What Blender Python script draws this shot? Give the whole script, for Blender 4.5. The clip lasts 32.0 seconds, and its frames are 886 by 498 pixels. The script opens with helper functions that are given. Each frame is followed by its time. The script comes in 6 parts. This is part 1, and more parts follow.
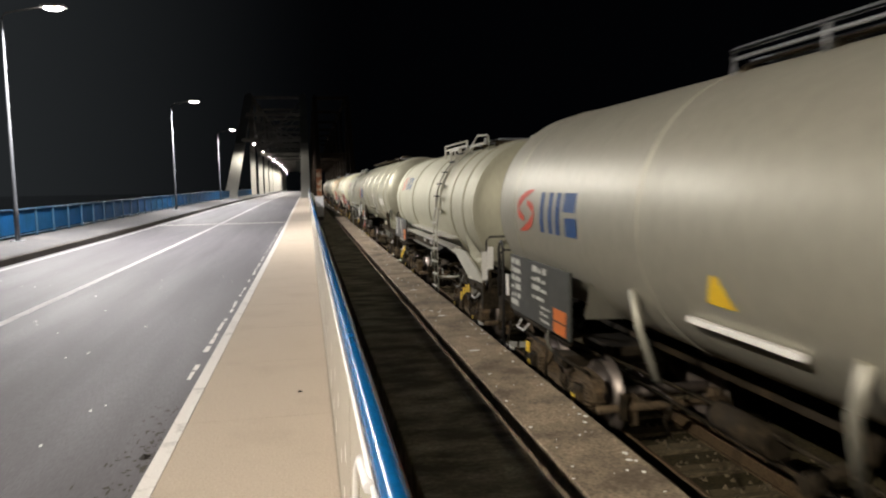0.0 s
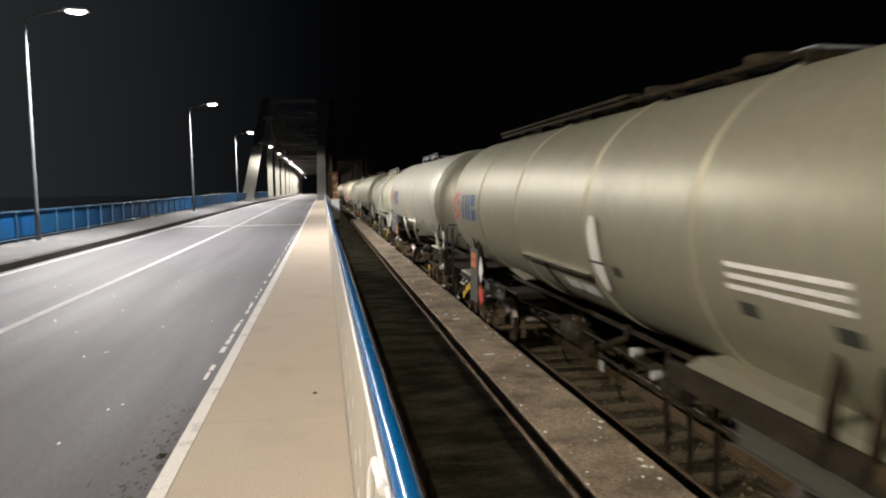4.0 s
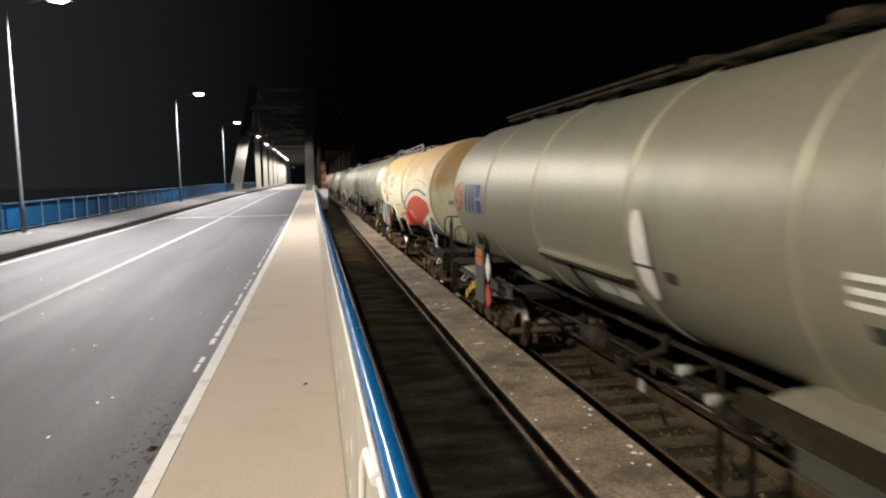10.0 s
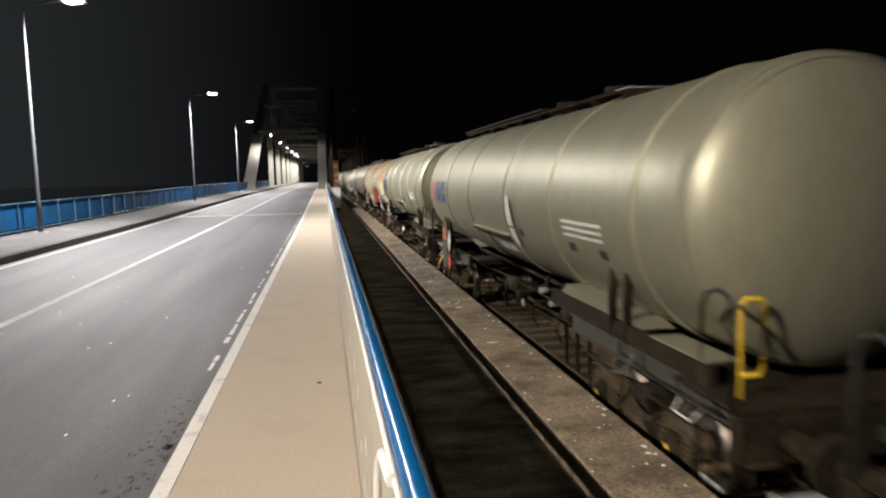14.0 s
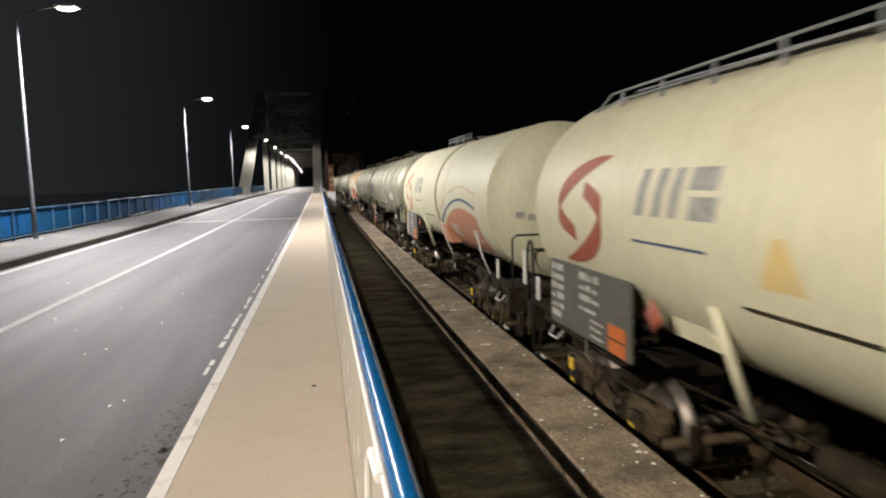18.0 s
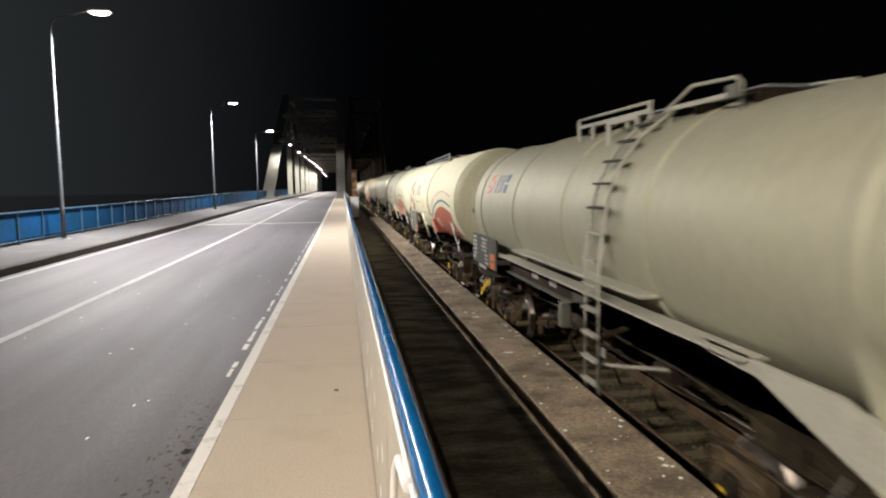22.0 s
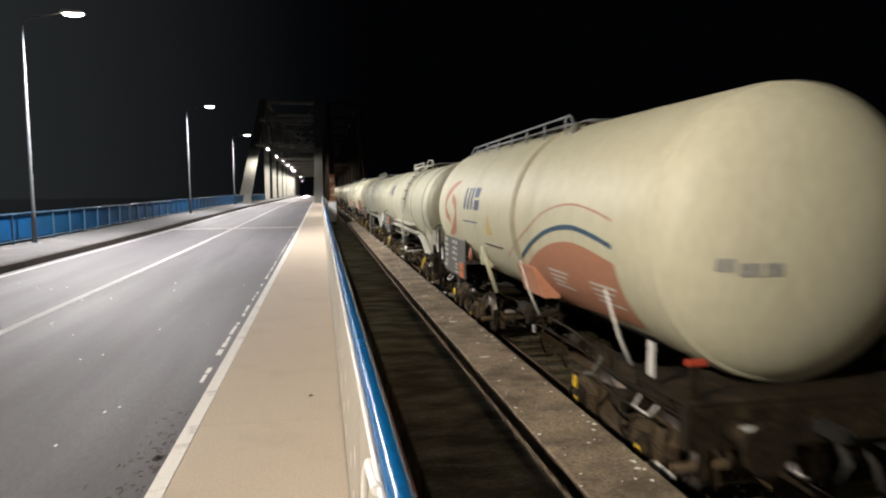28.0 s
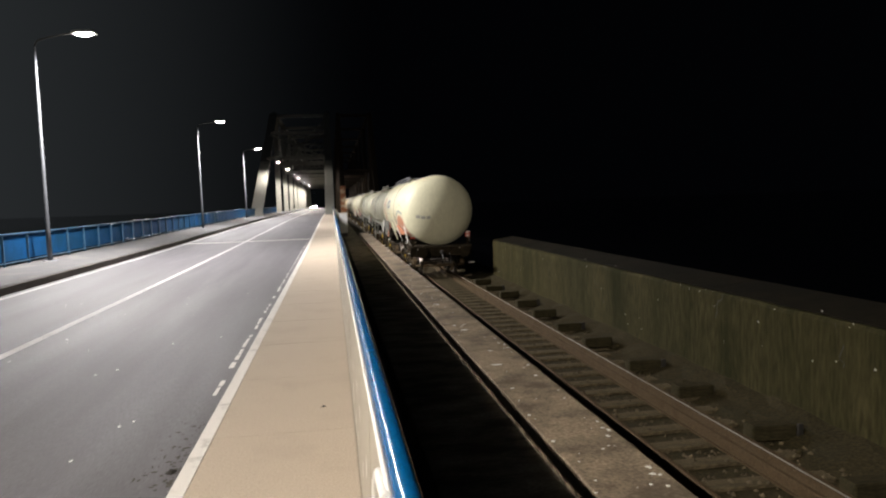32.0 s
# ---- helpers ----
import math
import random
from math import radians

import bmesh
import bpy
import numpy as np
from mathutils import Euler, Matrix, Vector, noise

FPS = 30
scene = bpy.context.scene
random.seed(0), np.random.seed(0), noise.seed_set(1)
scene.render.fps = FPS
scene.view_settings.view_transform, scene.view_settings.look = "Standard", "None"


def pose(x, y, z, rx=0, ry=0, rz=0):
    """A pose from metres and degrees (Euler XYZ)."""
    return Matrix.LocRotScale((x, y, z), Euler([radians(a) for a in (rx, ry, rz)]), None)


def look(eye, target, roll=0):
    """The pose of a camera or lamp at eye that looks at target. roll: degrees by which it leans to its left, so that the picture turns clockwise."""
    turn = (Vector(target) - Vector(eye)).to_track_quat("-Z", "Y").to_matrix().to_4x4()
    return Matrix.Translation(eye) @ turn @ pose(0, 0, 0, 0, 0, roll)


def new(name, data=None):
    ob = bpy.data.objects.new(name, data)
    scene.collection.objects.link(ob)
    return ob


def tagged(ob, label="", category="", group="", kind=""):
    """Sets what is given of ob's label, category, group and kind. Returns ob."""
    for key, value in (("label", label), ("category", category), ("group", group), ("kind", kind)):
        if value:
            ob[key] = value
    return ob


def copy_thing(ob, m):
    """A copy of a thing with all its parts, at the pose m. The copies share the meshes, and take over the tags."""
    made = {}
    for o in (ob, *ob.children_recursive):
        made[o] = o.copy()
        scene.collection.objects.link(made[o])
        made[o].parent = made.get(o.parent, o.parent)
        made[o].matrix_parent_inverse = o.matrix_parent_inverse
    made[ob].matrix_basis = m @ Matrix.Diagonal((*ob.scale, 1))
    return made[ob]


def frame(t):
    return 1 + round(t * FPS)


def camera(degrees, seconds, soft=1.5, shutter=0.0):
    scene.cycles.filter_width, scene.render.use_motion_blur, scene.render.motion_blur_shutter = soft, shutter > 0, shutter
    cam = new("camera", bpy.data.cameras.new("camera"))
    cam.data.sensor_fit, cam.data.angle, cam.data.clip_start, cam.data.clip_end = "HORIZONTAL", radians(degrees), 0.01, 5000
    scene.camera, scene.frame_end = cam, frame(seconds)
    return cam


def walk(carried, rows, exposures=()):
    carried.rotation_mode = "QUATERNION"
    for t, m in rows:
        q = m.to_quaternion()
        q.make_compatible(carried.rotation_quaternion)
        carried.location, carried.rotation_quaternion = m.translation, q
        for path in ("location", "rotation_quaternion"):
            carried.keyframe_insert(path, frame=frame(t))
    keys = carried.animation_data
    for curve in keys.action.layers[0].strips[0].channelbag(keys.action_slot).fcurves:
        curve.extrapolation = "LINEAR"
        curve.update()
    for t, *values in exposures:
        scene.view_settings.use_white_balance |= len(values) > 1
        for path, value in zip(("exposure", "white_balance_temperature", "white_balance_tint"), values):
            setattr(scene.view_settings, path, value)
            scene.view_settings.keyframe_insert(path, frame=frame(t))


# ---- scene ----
# ---------------------------------------------------------------- camera
cam = camera(65.3, 32.0, soft=2.15, shutter=0.75)
# seconds, x, y, z, pitch, yaw, roll: a standing camera held by a person, so it sways
SWAY = [
    (0, -0.032, 0.046, 2.000, -5.36, -10.98, -0.99),
    (0.5, -0.022, 0.045, 2.002, -4.85, -10.58, -1.15),
    (1, -0.024, 0.042, 1.998, -4.71, -10.63, -1.08),
    (1.5, -0.033, 0.046, 1.992, -5.07, -9.90, -0.92),
    (2, -0.023, 0.058, 1.992, -5.02, -10.04, -0.73),
    (2.5, -0.043, 0.052, 1.994, -5.13, -9.94, -0.47),
    (4.5, -0.036, 0.049, 1.996, -5.02, -9.64, -0.64),
    (5, -0.034, 0.052, 2.001, -5.00, -9.51, -0.58),
    (5.5, -0.030, 0.045, 1.997, -4.96, -9.80, -0.40),
    (6, -0.024, 0.057, 1.999, -5.06, -9.58, -0.56),
    (6.5, -0.047, 0.059, 1.999, -5.20, -9.84, -0.70),
    (7, -0.029, 0.064, 2.000, -5.17, -10.16, -0.79),
    (7.5, -0.034, 0.060, 1.999, -5.09, -10.18, -0.73),
    (8, -0.034, 0.052, 2.001, -5.30, -10.39, -0.76),
    (8.5, -0.037, 0.055, 2.006, -5.44, -10.17, -0.56),
    (9, -0.037, 0.052, 2.000, -5.63, -10.01, -0.50),
    (9.5, -0.035, 0.058, 2.002, -5.87, -10.35, -1.00),
    (10, -0.039, 0.051, 2.001, -5.95, -10.61, -0.98),
    (10.5, -0.033, 0.059, 2.004, -5.89, -10.56, -1.07),
    (11, -0.023, 0.020, 2.003, -5.97, -10.23, -1.34),
    (11.5, -0.040, 0.024, 1.994, -6.18, -8.72, -0.94),
    (12, -0.034, -0.009, 2.011, -6.23, -8.42, -0.71),
    (12.5, -0.053, 0.073, 2.012, -6.21, -8.74, -0.55),
    (13, -0.052, 0.051, 2.009, -6.25, -9.36, -0.83),
    (13.5, -0.049, 0.042, 2.008, -5.97, -9.38, -0.87),
    (14, -0.048, 0.050, 2.014, -6.09, -9.59, -1.13),
    (14.5, -0.044, 0.035, 2.018, -5.94, -9.54, -1.08),
    (16.5, -0.024, -0.023, 2.012, -6.00, -9.30, -1.42),
    (17, -0.026, -0.024, 2.013, -5.79, -9.76, -1.54),
    (17.5, -0.032, -0.015, 2.013, -5.88, -9.96, -1.57),
    (18, -0.023, -0.021, 2.017, -5.82, -9.92, -1.59),
    (18.5, -0.030, -0.036, 2.013, -5.41, -9.66, -1.68),
    (19, -0.022, -0.016, 2.018, -5.09, -9.76, -1.38),
    (19.5, -0.041, -0.000, 2.016, -5.13, -9.93, -1.43),
    (20, -0.033, 0.025, 2.016, -5.39, -10.25, -1.37),
    (20.5, -0.042, 0.017, 2.012, -5.28, -9.93, -1.27),
    (21, -0.041, 0.021, 2.016, -5.07, -9.60, -1.17),
    (21.5, -0.040, 0.025, 2.017, -5.38, -8.84, -0.93),
    (22, -0.057, 0.020, 2.012, -5.25, -8.18, -0.76),
    (22.5, -0.046, 0.005, 2.018, -4.99, -8.14, -0.89),
    (23, -0.043, 0.009, 2.020, -4.72, -8.43, -1.15),
    (23.5, -0.036, 0.022, 2.012, -4.55, -8.85, -1.25),
    (24, -0.038, -0.015, 2.010, -4.52, -9.03, -1.34),
    (24.5, -0.032, -0.004, 2.015, -4.65, -9.40, -1.16),
    (25, -0.037, -0.009, 2.012, -4.96, -9.70, -0.63),
    (25.5, -0.047, -0.011, 2.013, -5.65, -10.11, -0.56),
    (26, -0.025, -0.001, 2.011, -5.74, -10.27, -0.60),
    (26.5, -0.045, -0.012, 2.006, -5.64, -10.55, -0.64),
    (28.5, -0.021, 0.015, 2.010, -4.65, -9.65, -0.74),
    (29, -0.014, 0.030, 2.001, -4.61, -9.42, -1.33),
    (29.5, -0.012, 0.028, 2.008, -4.83, -10.17, -1.71),
    (30, -0.013, 0.030, 2.005, -5.06, -9.58, -1.46),
    (30.5, 0.002, -0.001, 2.009, -4.92, -8.88, -1.58),
    (31, -0.008, 0.008, 2.007, -4.52, -8.86, -1.59),
    (31.5, -0.007, 0.004, 2.000, -4.27, -8.61, -1.75),
    (32, -0.003, -0.000, 2.001, -4.09, -9.01, -1.88),
]
walk(cam, [(t, pose(x, y, z, 90 + p, 0, w) @ pose(0, 0, 0, 0, 0, r)) for t, x, y, z, p, w, r in SWAY],
     [(0, 0.0), (32, 0.0)])

# ---------------------------------------------------------------- plan, in metres
TRACK_X = 4.41          # middle of the track
RAIL_Z = -1.20          # top of the rails
TANK_Z = 2.81           # axis of the tanks above the rails
TANK_R = 1.45
POSTS = [-31.9, -1.7, 28.5, 58.7, 88.9]     # lamp posts on the far footway
POST_X, HEAD_X, HEAD_Z = -10.55, -8.75, 8.72
TRUSS_LAMPS = [117.5 + 24.1 * i for i in range(11)]
TRUSS_Y = [150.0 + 23.6 * i for i in range(10)]
END_Y = 280.0
FAR_Y = 1100.0


def rise(y):
    """The roadway climbs a little towards the big span and falls away beyond it."""
    if y > END_Y:
        return 0.34 - 0.02 * (y - END_Y)
    s = min(max((y - 15.0) / 80.0, 0.0), 1.0)
    return 0.34 * s * s * (3 - 2 * s)


# ---------------------------------------------------------------- light
world = bpy.data.worlds.new("night")
world.use_nodes = True
wn, wl = world.node_tree.nodes, world.node_tree.links
# night sky: nearly black over the railway, the lamps' glare painted in on the road's side
way = wn.new("ShaderNodeTexCoord")
split = wn.new("ShaderNodeSeparateXYZ")
wl.new(way.outputs["Generated"], split.inputs[0])
haze = wn.new("ShaderNodeMapRange")
haze.interpolation_type = "SMOOTHSTEP"
haze.inputs[1].default_value, haze.inputs[2].default_value = 0.08, -0.62
haze.inputs[3].default_value, haze.inputs[4].default_value = 0.0, 1.0
wl.new(split.outputs[0], haze.inputs[0])
sky = wn.new("ShaderNodeMix")
sky.data_type = "RGBA"
sky.inputs[6].default_value = (0.0006, 0.0007, 0.0010, 1)
sky.inputs[7].default_value = (0.0245, 0.0275, 0.0295, 1)
wl.new(haze.outputs[0], sky.inputs[0])
wl.new(sky.outputs[2], wn["Background"].inputs[0])
wn["Background"].inputs[1].default_value = 1.0
scene.world = world


def street_light(x, y, z, watts, colour=(1.0, 0.925, 0.855), wide=162, blend=0.4, along=0.0):
    data = bpy.data.lights.new("street_light", "SPOT")
    data.energy, data.color = watts, colour
    data.spot_size, data.spot_blend, data.shadow_soft_size = radians(wide), blend, 0.11
    ob = new("street_light", data)
    ob.matrix_world = look((x, y, z), (x + 0.8, y + along, z - 8.0))
    return ob


LAMP_WATTS = 21000
WARM, COOL = (1.0, 0.90, 0.79), (0.985, 0.94, 0.925)
# heads of unlike strength, tint and spread; the one beside the walkway leans along the road
for y, share, tint, wide, along in zip(POSTS, (0.65, 0.62, 0.82, 0.75, 0.85), (WARM, WARM, COOL, COOL, COOL), (168, 156, 162, 162, 162), (0, 6.0, 0, 0, 0)):
    street_light(HEAD_X, y, HEAD_Z + rise(y) - 0.16, LAMP_WATTS * share, tint, wide, 0.6 if along else 0.4, along)
for i, y in enumerate(TRUSS_LAMPS[:8]):
    street_light(HEAD_X + 0.35, y, HEAD_Z + rise(y) - 0.16, LAMP_WATTS * (0.16 if i == 0 else 0.62), wide=172, blend=0.3)

# ---------------------------------------------------------------- materials


def surface(name, colour, rough=0.6, metal=0.0, grain=30.0, vary=0.25, stain=2.0, stained=0.35, dirt=(0.05, 0.045, 0.035),
            bump=0.15, stretch=(1, 1, 1), edge=(0.52, 0.72), rough_vary=0.15, sheen=None):
    """A painted, rusted or mineral surface: fine grain, large stains and a little relief."""
    m = bpy.data.materials.new(name)
    m.use_nodes = True
    n, l = m.node_tree.nodes, m.node_tree.links
    b = n["Principled BSDF"]
    co = n.new("ShaderNodeTexCoord")
    mp = n.new("ShaderNodeMapping")
    mp.inputs["Scale"].default_value = stretch
    l.new(co.outputs["Object"], mp.inputs[0])
    fine = n.new("ShaderNodeTexNoise")
    fine.inputs["Scale"].default_value, fine.inputs["Detail"].default_value = grain, 6
    big = n.new("ShaderNodeTexNoise")
    big.inputs["Scale"].default_value, big.inputs["Detail"].default_value, big.inputs["Roughness"].default_value = stain, 8, 0.65
    for node in (fine, big):
        l.new(mp.outputs[0], node.inputs["Vector"])
    ramp = n.new("ShaderNodeMapRange")
    ramp.inputs[1].default_value, ramp.inputs[2].default_value = 0.3, 0.7
    ramp.inputs[3].default_value, ramp.inputs[4].default_value = 1 - vary, 1 + vary
    l.new(fine.outputs[0], ramp.inputs[0])
    mul = n.new("ShaderNodeVectorMath")
    mul.operation = "MULTIPLY"
    mul.inputs[0].default_value = colour
    l.new(ramp.outputs[0], mul.inputs[1])
    mask = n.new("ShaderNodeMapRange")
    mask.inputs[1].default_value, mask.inputs[2].default_value = edge
    mask.inputs[3].default_value, mask.inputs[4].default_value = 0.0, stained
    l.new(big.outputs[0], mask.inputs[0])
    mix = n.new("ShaderNodeMix")
    mix.data_type = "RGBA"
    mix.inputs[7].default_value = (*dirt, 1)
    l.new(mask.outputs[0], mix.inputs[0])
    l.new(mul.outputs[0], mix.inputs[6])
    l.new(mix.outputs[2], b.inputs["Base Color"])
    rr = n.new("ShaderNodeMapRange")
    rr.inputs[3].default_value, rr.inputs[4].default_value = max(rough - rough_vary, 0.03), min(rough + rough_vary, 1)
    l.new(big.outputs[0], rr.inputs[0])
    l.new(rr.outputs[0], b.inputs["Roughness"])
    b.inputs["Metallic"].default_value = metal
    b.inputs["Specular IOR Level"].default_value = (0.12 if rough >= 0.8 else 0.5) if sheen is None else sheen
    if bump:
        bp = n.new("ShaderNodeBump")
        bp.inputs["Strength"].default_value, bp.inputs["Distance"].default_value = bump, 0.01
        l.new(fine.outputs[0], bp.inputs["Height"])
        l.new(bp.outputs[0], b.inputs["Normal"])
    return m


def glow(name, colour, strength):
    m = bpy.data.materials.new(name)
    m.use_nodes = True
    b = m.node_tree.nodes["Principled BSDF"]
    b.inputs["Base Color"].default_value = (*colour, 1)
    b.inputs["Emission Color"].default_value = (*colour, 1)
    b.inputs["Emission Strength"].default_value = strength
    return m


ROAD_LINE = surface("worn_road_line", (0.40, 0.39, 0.38), 0.75, grain=70, vary=0.2, stain=5, stained=0.6, dirt=(0.16, 0.155, 0.16), bump=0.25, edge=(0.5, 0.68))
JOINT_STEEL = surface("joint_concrete", (0.50, 0.48, 0.44), 0.8, grain=50, vary=0.15, stain=1.2, stained=0.6, dirt=(0.2, 0.19, 0.18), bump=0.2)
ASPHALT = surface("asphalt", (0.085, 0.081, 0.088), 0.72, grain=120, vary=0.35, stain=1.3, stained=0.6, dirt=(0.060, 0.057, 0.061), bump=0.4, stretch=(1.0, 0.07, 1), edge=(0.36, 0.66))
CONCRETE = surface("walkway_concrete", (0.44, 0.378, 0.302), 0.85, grain=60, vary=0.12, stain=1.2, stained=0.10, dirt=(0.10, 0.082, 0.06), bump=0.25)
FOOTWAY = surface("footway_concrete", (0.097, 0.096, 0.097), 0.85, grain=40, vary=0.12, stain=0.8, stained=0.3, dirt=(0.3, 0.28, 0.24), bump=0.2)
KERB_DARK = surface("kerb_stone", (0.12, 0.11, 0.10), 0.85, grain=30, vary=0.2, stain=1.5, stained=0.5, bump=0.3)
WHITE_LINE = surface("road_paint", (0.62, 0.60, 0.56), 0.7, grain=70, vary=0.12, stain=4, stained=0.55, dirt=(0.2, 0.19, 0.18), bump=0.2, edge=(0.55, 0.68))
LEDGE = surface("ledge_concrete", (0.25, 0.198, 0.138), 0.9, grain=32, vary=0.4, stain=1.7, stained=0.8, dirt=(0.078, 0.062, 0.045), bump=0.6, edge=(0.42, 0.62))
DARK_DECK = surface("tarred_deck", (0.40, 0.37, 0.30), 0.9, grain=40, vary=0.4, stain=2.6, stained=0.9, dirt=(0.10, 0.09, 0.07), bump=0.4, stretch=(0.6, 1.3, 1), edge=(0.36, 0.60))
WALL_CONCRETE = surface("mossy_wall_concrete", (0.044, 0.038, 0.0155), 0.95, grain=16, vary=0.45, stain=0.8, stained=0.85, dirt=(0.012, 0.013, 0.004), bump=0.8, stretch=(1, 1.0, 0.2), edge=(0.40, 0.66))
# Top of the wall, in a much darker tone than its face.
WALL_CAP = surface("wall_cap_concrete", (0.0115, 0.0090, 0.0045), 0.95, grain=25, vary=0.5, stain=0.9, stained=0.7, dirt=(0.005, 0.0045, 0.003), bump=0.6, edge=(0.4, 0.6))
SLEEPER_WOOD = surface("sleeper_wood", (0.095, 0.076, 0.045), 0.9, grain=45, vary=0.55, stain=2.2, stained=0.75, dirt=(0.03, 0.025, 0.015), bump=0.8, stretch=(0.3, 2.2, 1))
RAIL_RUST = surface("rusty_rail", (0.074, 0.051, 0.028), 0.85, 0.0, grain=50, vary=0.35, stain=3, stained=0.6, dirt=(0.045, 0.026, 0.013), bump=0.3)
RAIL_BRIGHT = surface("worn_rail_head", (0.5, 0.48, 0.45), 0.45, 0.6, grain=40, vary=0.15, stain=4, stained=0.2, bump=0.05)
OLD_TIMBER = surface("old_timber", (0.036, 0.030, 0.015), 0.95, grain=40, vary=0.5, stain=2.5, stained=0.7, dirt=(0.015, 0.013, 0.006), bump=0.8, stretch=(0.3, 2.2, 1))
GRAVEL = surface("ballast", (0.036, 0.029, 0.014), 0.95, grain=25, vary=0.5, stain=2, stained=0.5, dirt=(0.03, 0.03, 0.02), bump=1.0)
STONE = surface("ballast_stone", (0.085, 0.068, 0.042), 0.95, grain=9, vary=0.6, stain=1.2, stained=0.7, dirt=(0.03, 0.026, 0.018), bump=0.6)
BLUE = surface("blue_paint", (0.002, 0.10, 0.29), 0.22, 0.0, grain=30, vary=0.15, stain=2.5, stained=0.35, dirt=(0.01, 0.06, 0.16), bump=0.05)
# The handrail's blue at about half its value, for the far railing.
FAR_BLUE = surface("dark_blue_paint", (0.0008, 0.048, 0.145), 0.8, 0.0, grain=30, vary=0.2, stain=0.35, stained=0.7, dirt=(0.003, 0.030, 0.050), bump=0.05, edge=(0.40, 0.62))
POST_BLUE = surface("worn_post_paint", (0.016, 0.055, 0.10), 0.5, 0.0, grain=30, vary=0.2, stain=1.5, stained=0.5, dirt=(0.07, 0.10, 0.12), bump=0.05)
POLE_GREY = surface("pole_paint", (0.046, 0.050, 0.058), 0.65, 0.0, grain=25, vary=0.12, stain=2, stained=0.3, dirt=(0.06, 0.064, 0.07), bump=0.05)
PANEL_GREY = surface("panel_paint", (0.40, 0.365, 0.30), 0.7, grain=45, vary=0.08, stain=2.0, stained=0.25, dirt=(0.30, 0.27, 0.21), bump=0.08)
WHITE_PAINT = surface("white_steel_paint", (0.78, 0.77, 0.74), 0.4, 0.0, grain=40, vary=0.06, stain=4, stained=0.2, dirt=(0.4, 0.38, 0.34), bump=0.08)
EDGE_CONCRETE = surface("edge_concrete", (0.36, 0.325, 0.265), 0.85, grain=55, vary=0.15, stain=2.5, stained=0.35, dirt=(0.5, 0.47, 0.41), bump=0.25, edge=(0.55, 0.68))
DIRT = surface("road_dirt", (0.064, 0.058, 0.050), 0.95, grain=60, vary=0.5, stain=6, stained=0.4, bump=0.6)
GALVANISED = surface("galvanised_steel", (0.27, 0.28, 0.29), 0.5, 0.5, grain=25, vary=0.12, stain=3, stained=0.25, dirt=(0.25, 0.25, 0.25), bump=0.06)
# One truss steel in two colours: lamplit tone below, unlit tone above.
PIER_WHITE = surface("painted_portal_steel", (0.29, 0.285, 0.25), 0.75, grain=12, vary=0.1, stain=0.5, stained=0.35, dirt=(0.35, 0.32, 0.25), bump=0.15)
TRUSS_UNLIT = surface("unlit_upper_truss", (0.10, 0.10, 0.092), 0.75, grain=12, vary=0.15, stain=0.5, stained=0.5, dirt=(0.06, 0.052, 0.042), bump=0.15)
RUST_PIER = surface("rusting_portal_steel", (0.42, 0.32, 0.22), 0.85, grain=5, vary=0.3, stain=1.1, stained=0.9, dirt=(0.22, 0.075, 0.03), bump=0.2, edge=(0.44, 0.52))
# Near black stands for the parts of the rail truss without lamplight.
RAIL_TRUSS_UNLIT = surface("unlit_rail_truss", (0.022, 0.016, 0.011), 0.85, grain=6, vary=0.3, stain=1.0, stained=0.8, dirt=(0.016, 0.010, 0.006), bump=0.2)
CABINET_GREY = surface("cabinet_paint", (0.86, 0.87, 0.88), 0.5, grain=20, vary=0.06, stain=2, stained=0.25, dirt=(0.3, 0.3, 0.3), bump=0.05)
WATER = surface("dark_river", (0.01, 0.012, 0.015), 0.15, grain=0.4, vary=0.2, stain=0.02, stained=0.3, bump=0.2)
LED = glow("led_lens", (1.0, 0.95, 0.86), 140.0)
HEADLIGHT = glow("headlight_lens", (1.0, 0.93, 0.8), 5000.0)

SMOOTH_TANK = surface("pale_silver_tank_paint", (0.385, 0.372, 0.302), 0.48, 0.5, grain=12, vary=0.06, stain=0.9, stained=0.3, dirt=(0.26, 0.25, 0.2), bump=0.03, stretch=(1, 1, 0.4), rough_vary=0.08)
GREY_TANK = surface("silver_grey_tank_paint", (0.335, 0.320, 0.232), 0.46, 0.48, grain=12, vary=0.06, stain=0.9, stained=0.3, dirt=(0.2, 0.19, 0.15), bump=0.03, stretch=(1, 1, 0.4), rough_vary=0.08)
LIGHT_TANK = surface("light_grey_tank_paint", (0.385, 0.374, 0.276), 0.6, 0.3, grain=12, vary=0.06, stain=0.8, stained=0.3, dirt=(0.27, 0.25, 0.19), bump=0.03, stretch=(1, 1, 0.4), rough_vary=0.08)
DIRTY_CREAM = surface("dirty_cream_paint", (0.46, 0.42, 0.29), 0.6, 0.0, grain=14, vary=0.15, stain=1.6, stained=0.6, dirt=(0.24, 0.19, 0.11), bump=0.05, edge=(0.42, 0.66))
CREAM_TANK = surface("cream_tank_paint", (0.63, 0.605, 0.43), 0.52, 0.0, grain=12, vary=0.06, stain=0.8, stained=0.32, dirt=(0.38, 0.33, 0.22), bump=0.03, stretch=(1, 1, 0.4), rough_vary=0.1)
OCHRE_TANK = surface("rust_stained_cream_paint", (0.68, 0.64, 0.43), 0.5, 0.0, grain=10, vary=0.08, stain=0.8, stained=0.8, dirt=(0.47, 0.275, 0.08), bump=0.03, stretch=(1, 1, 0.5), edge=(0.4, 0.7))
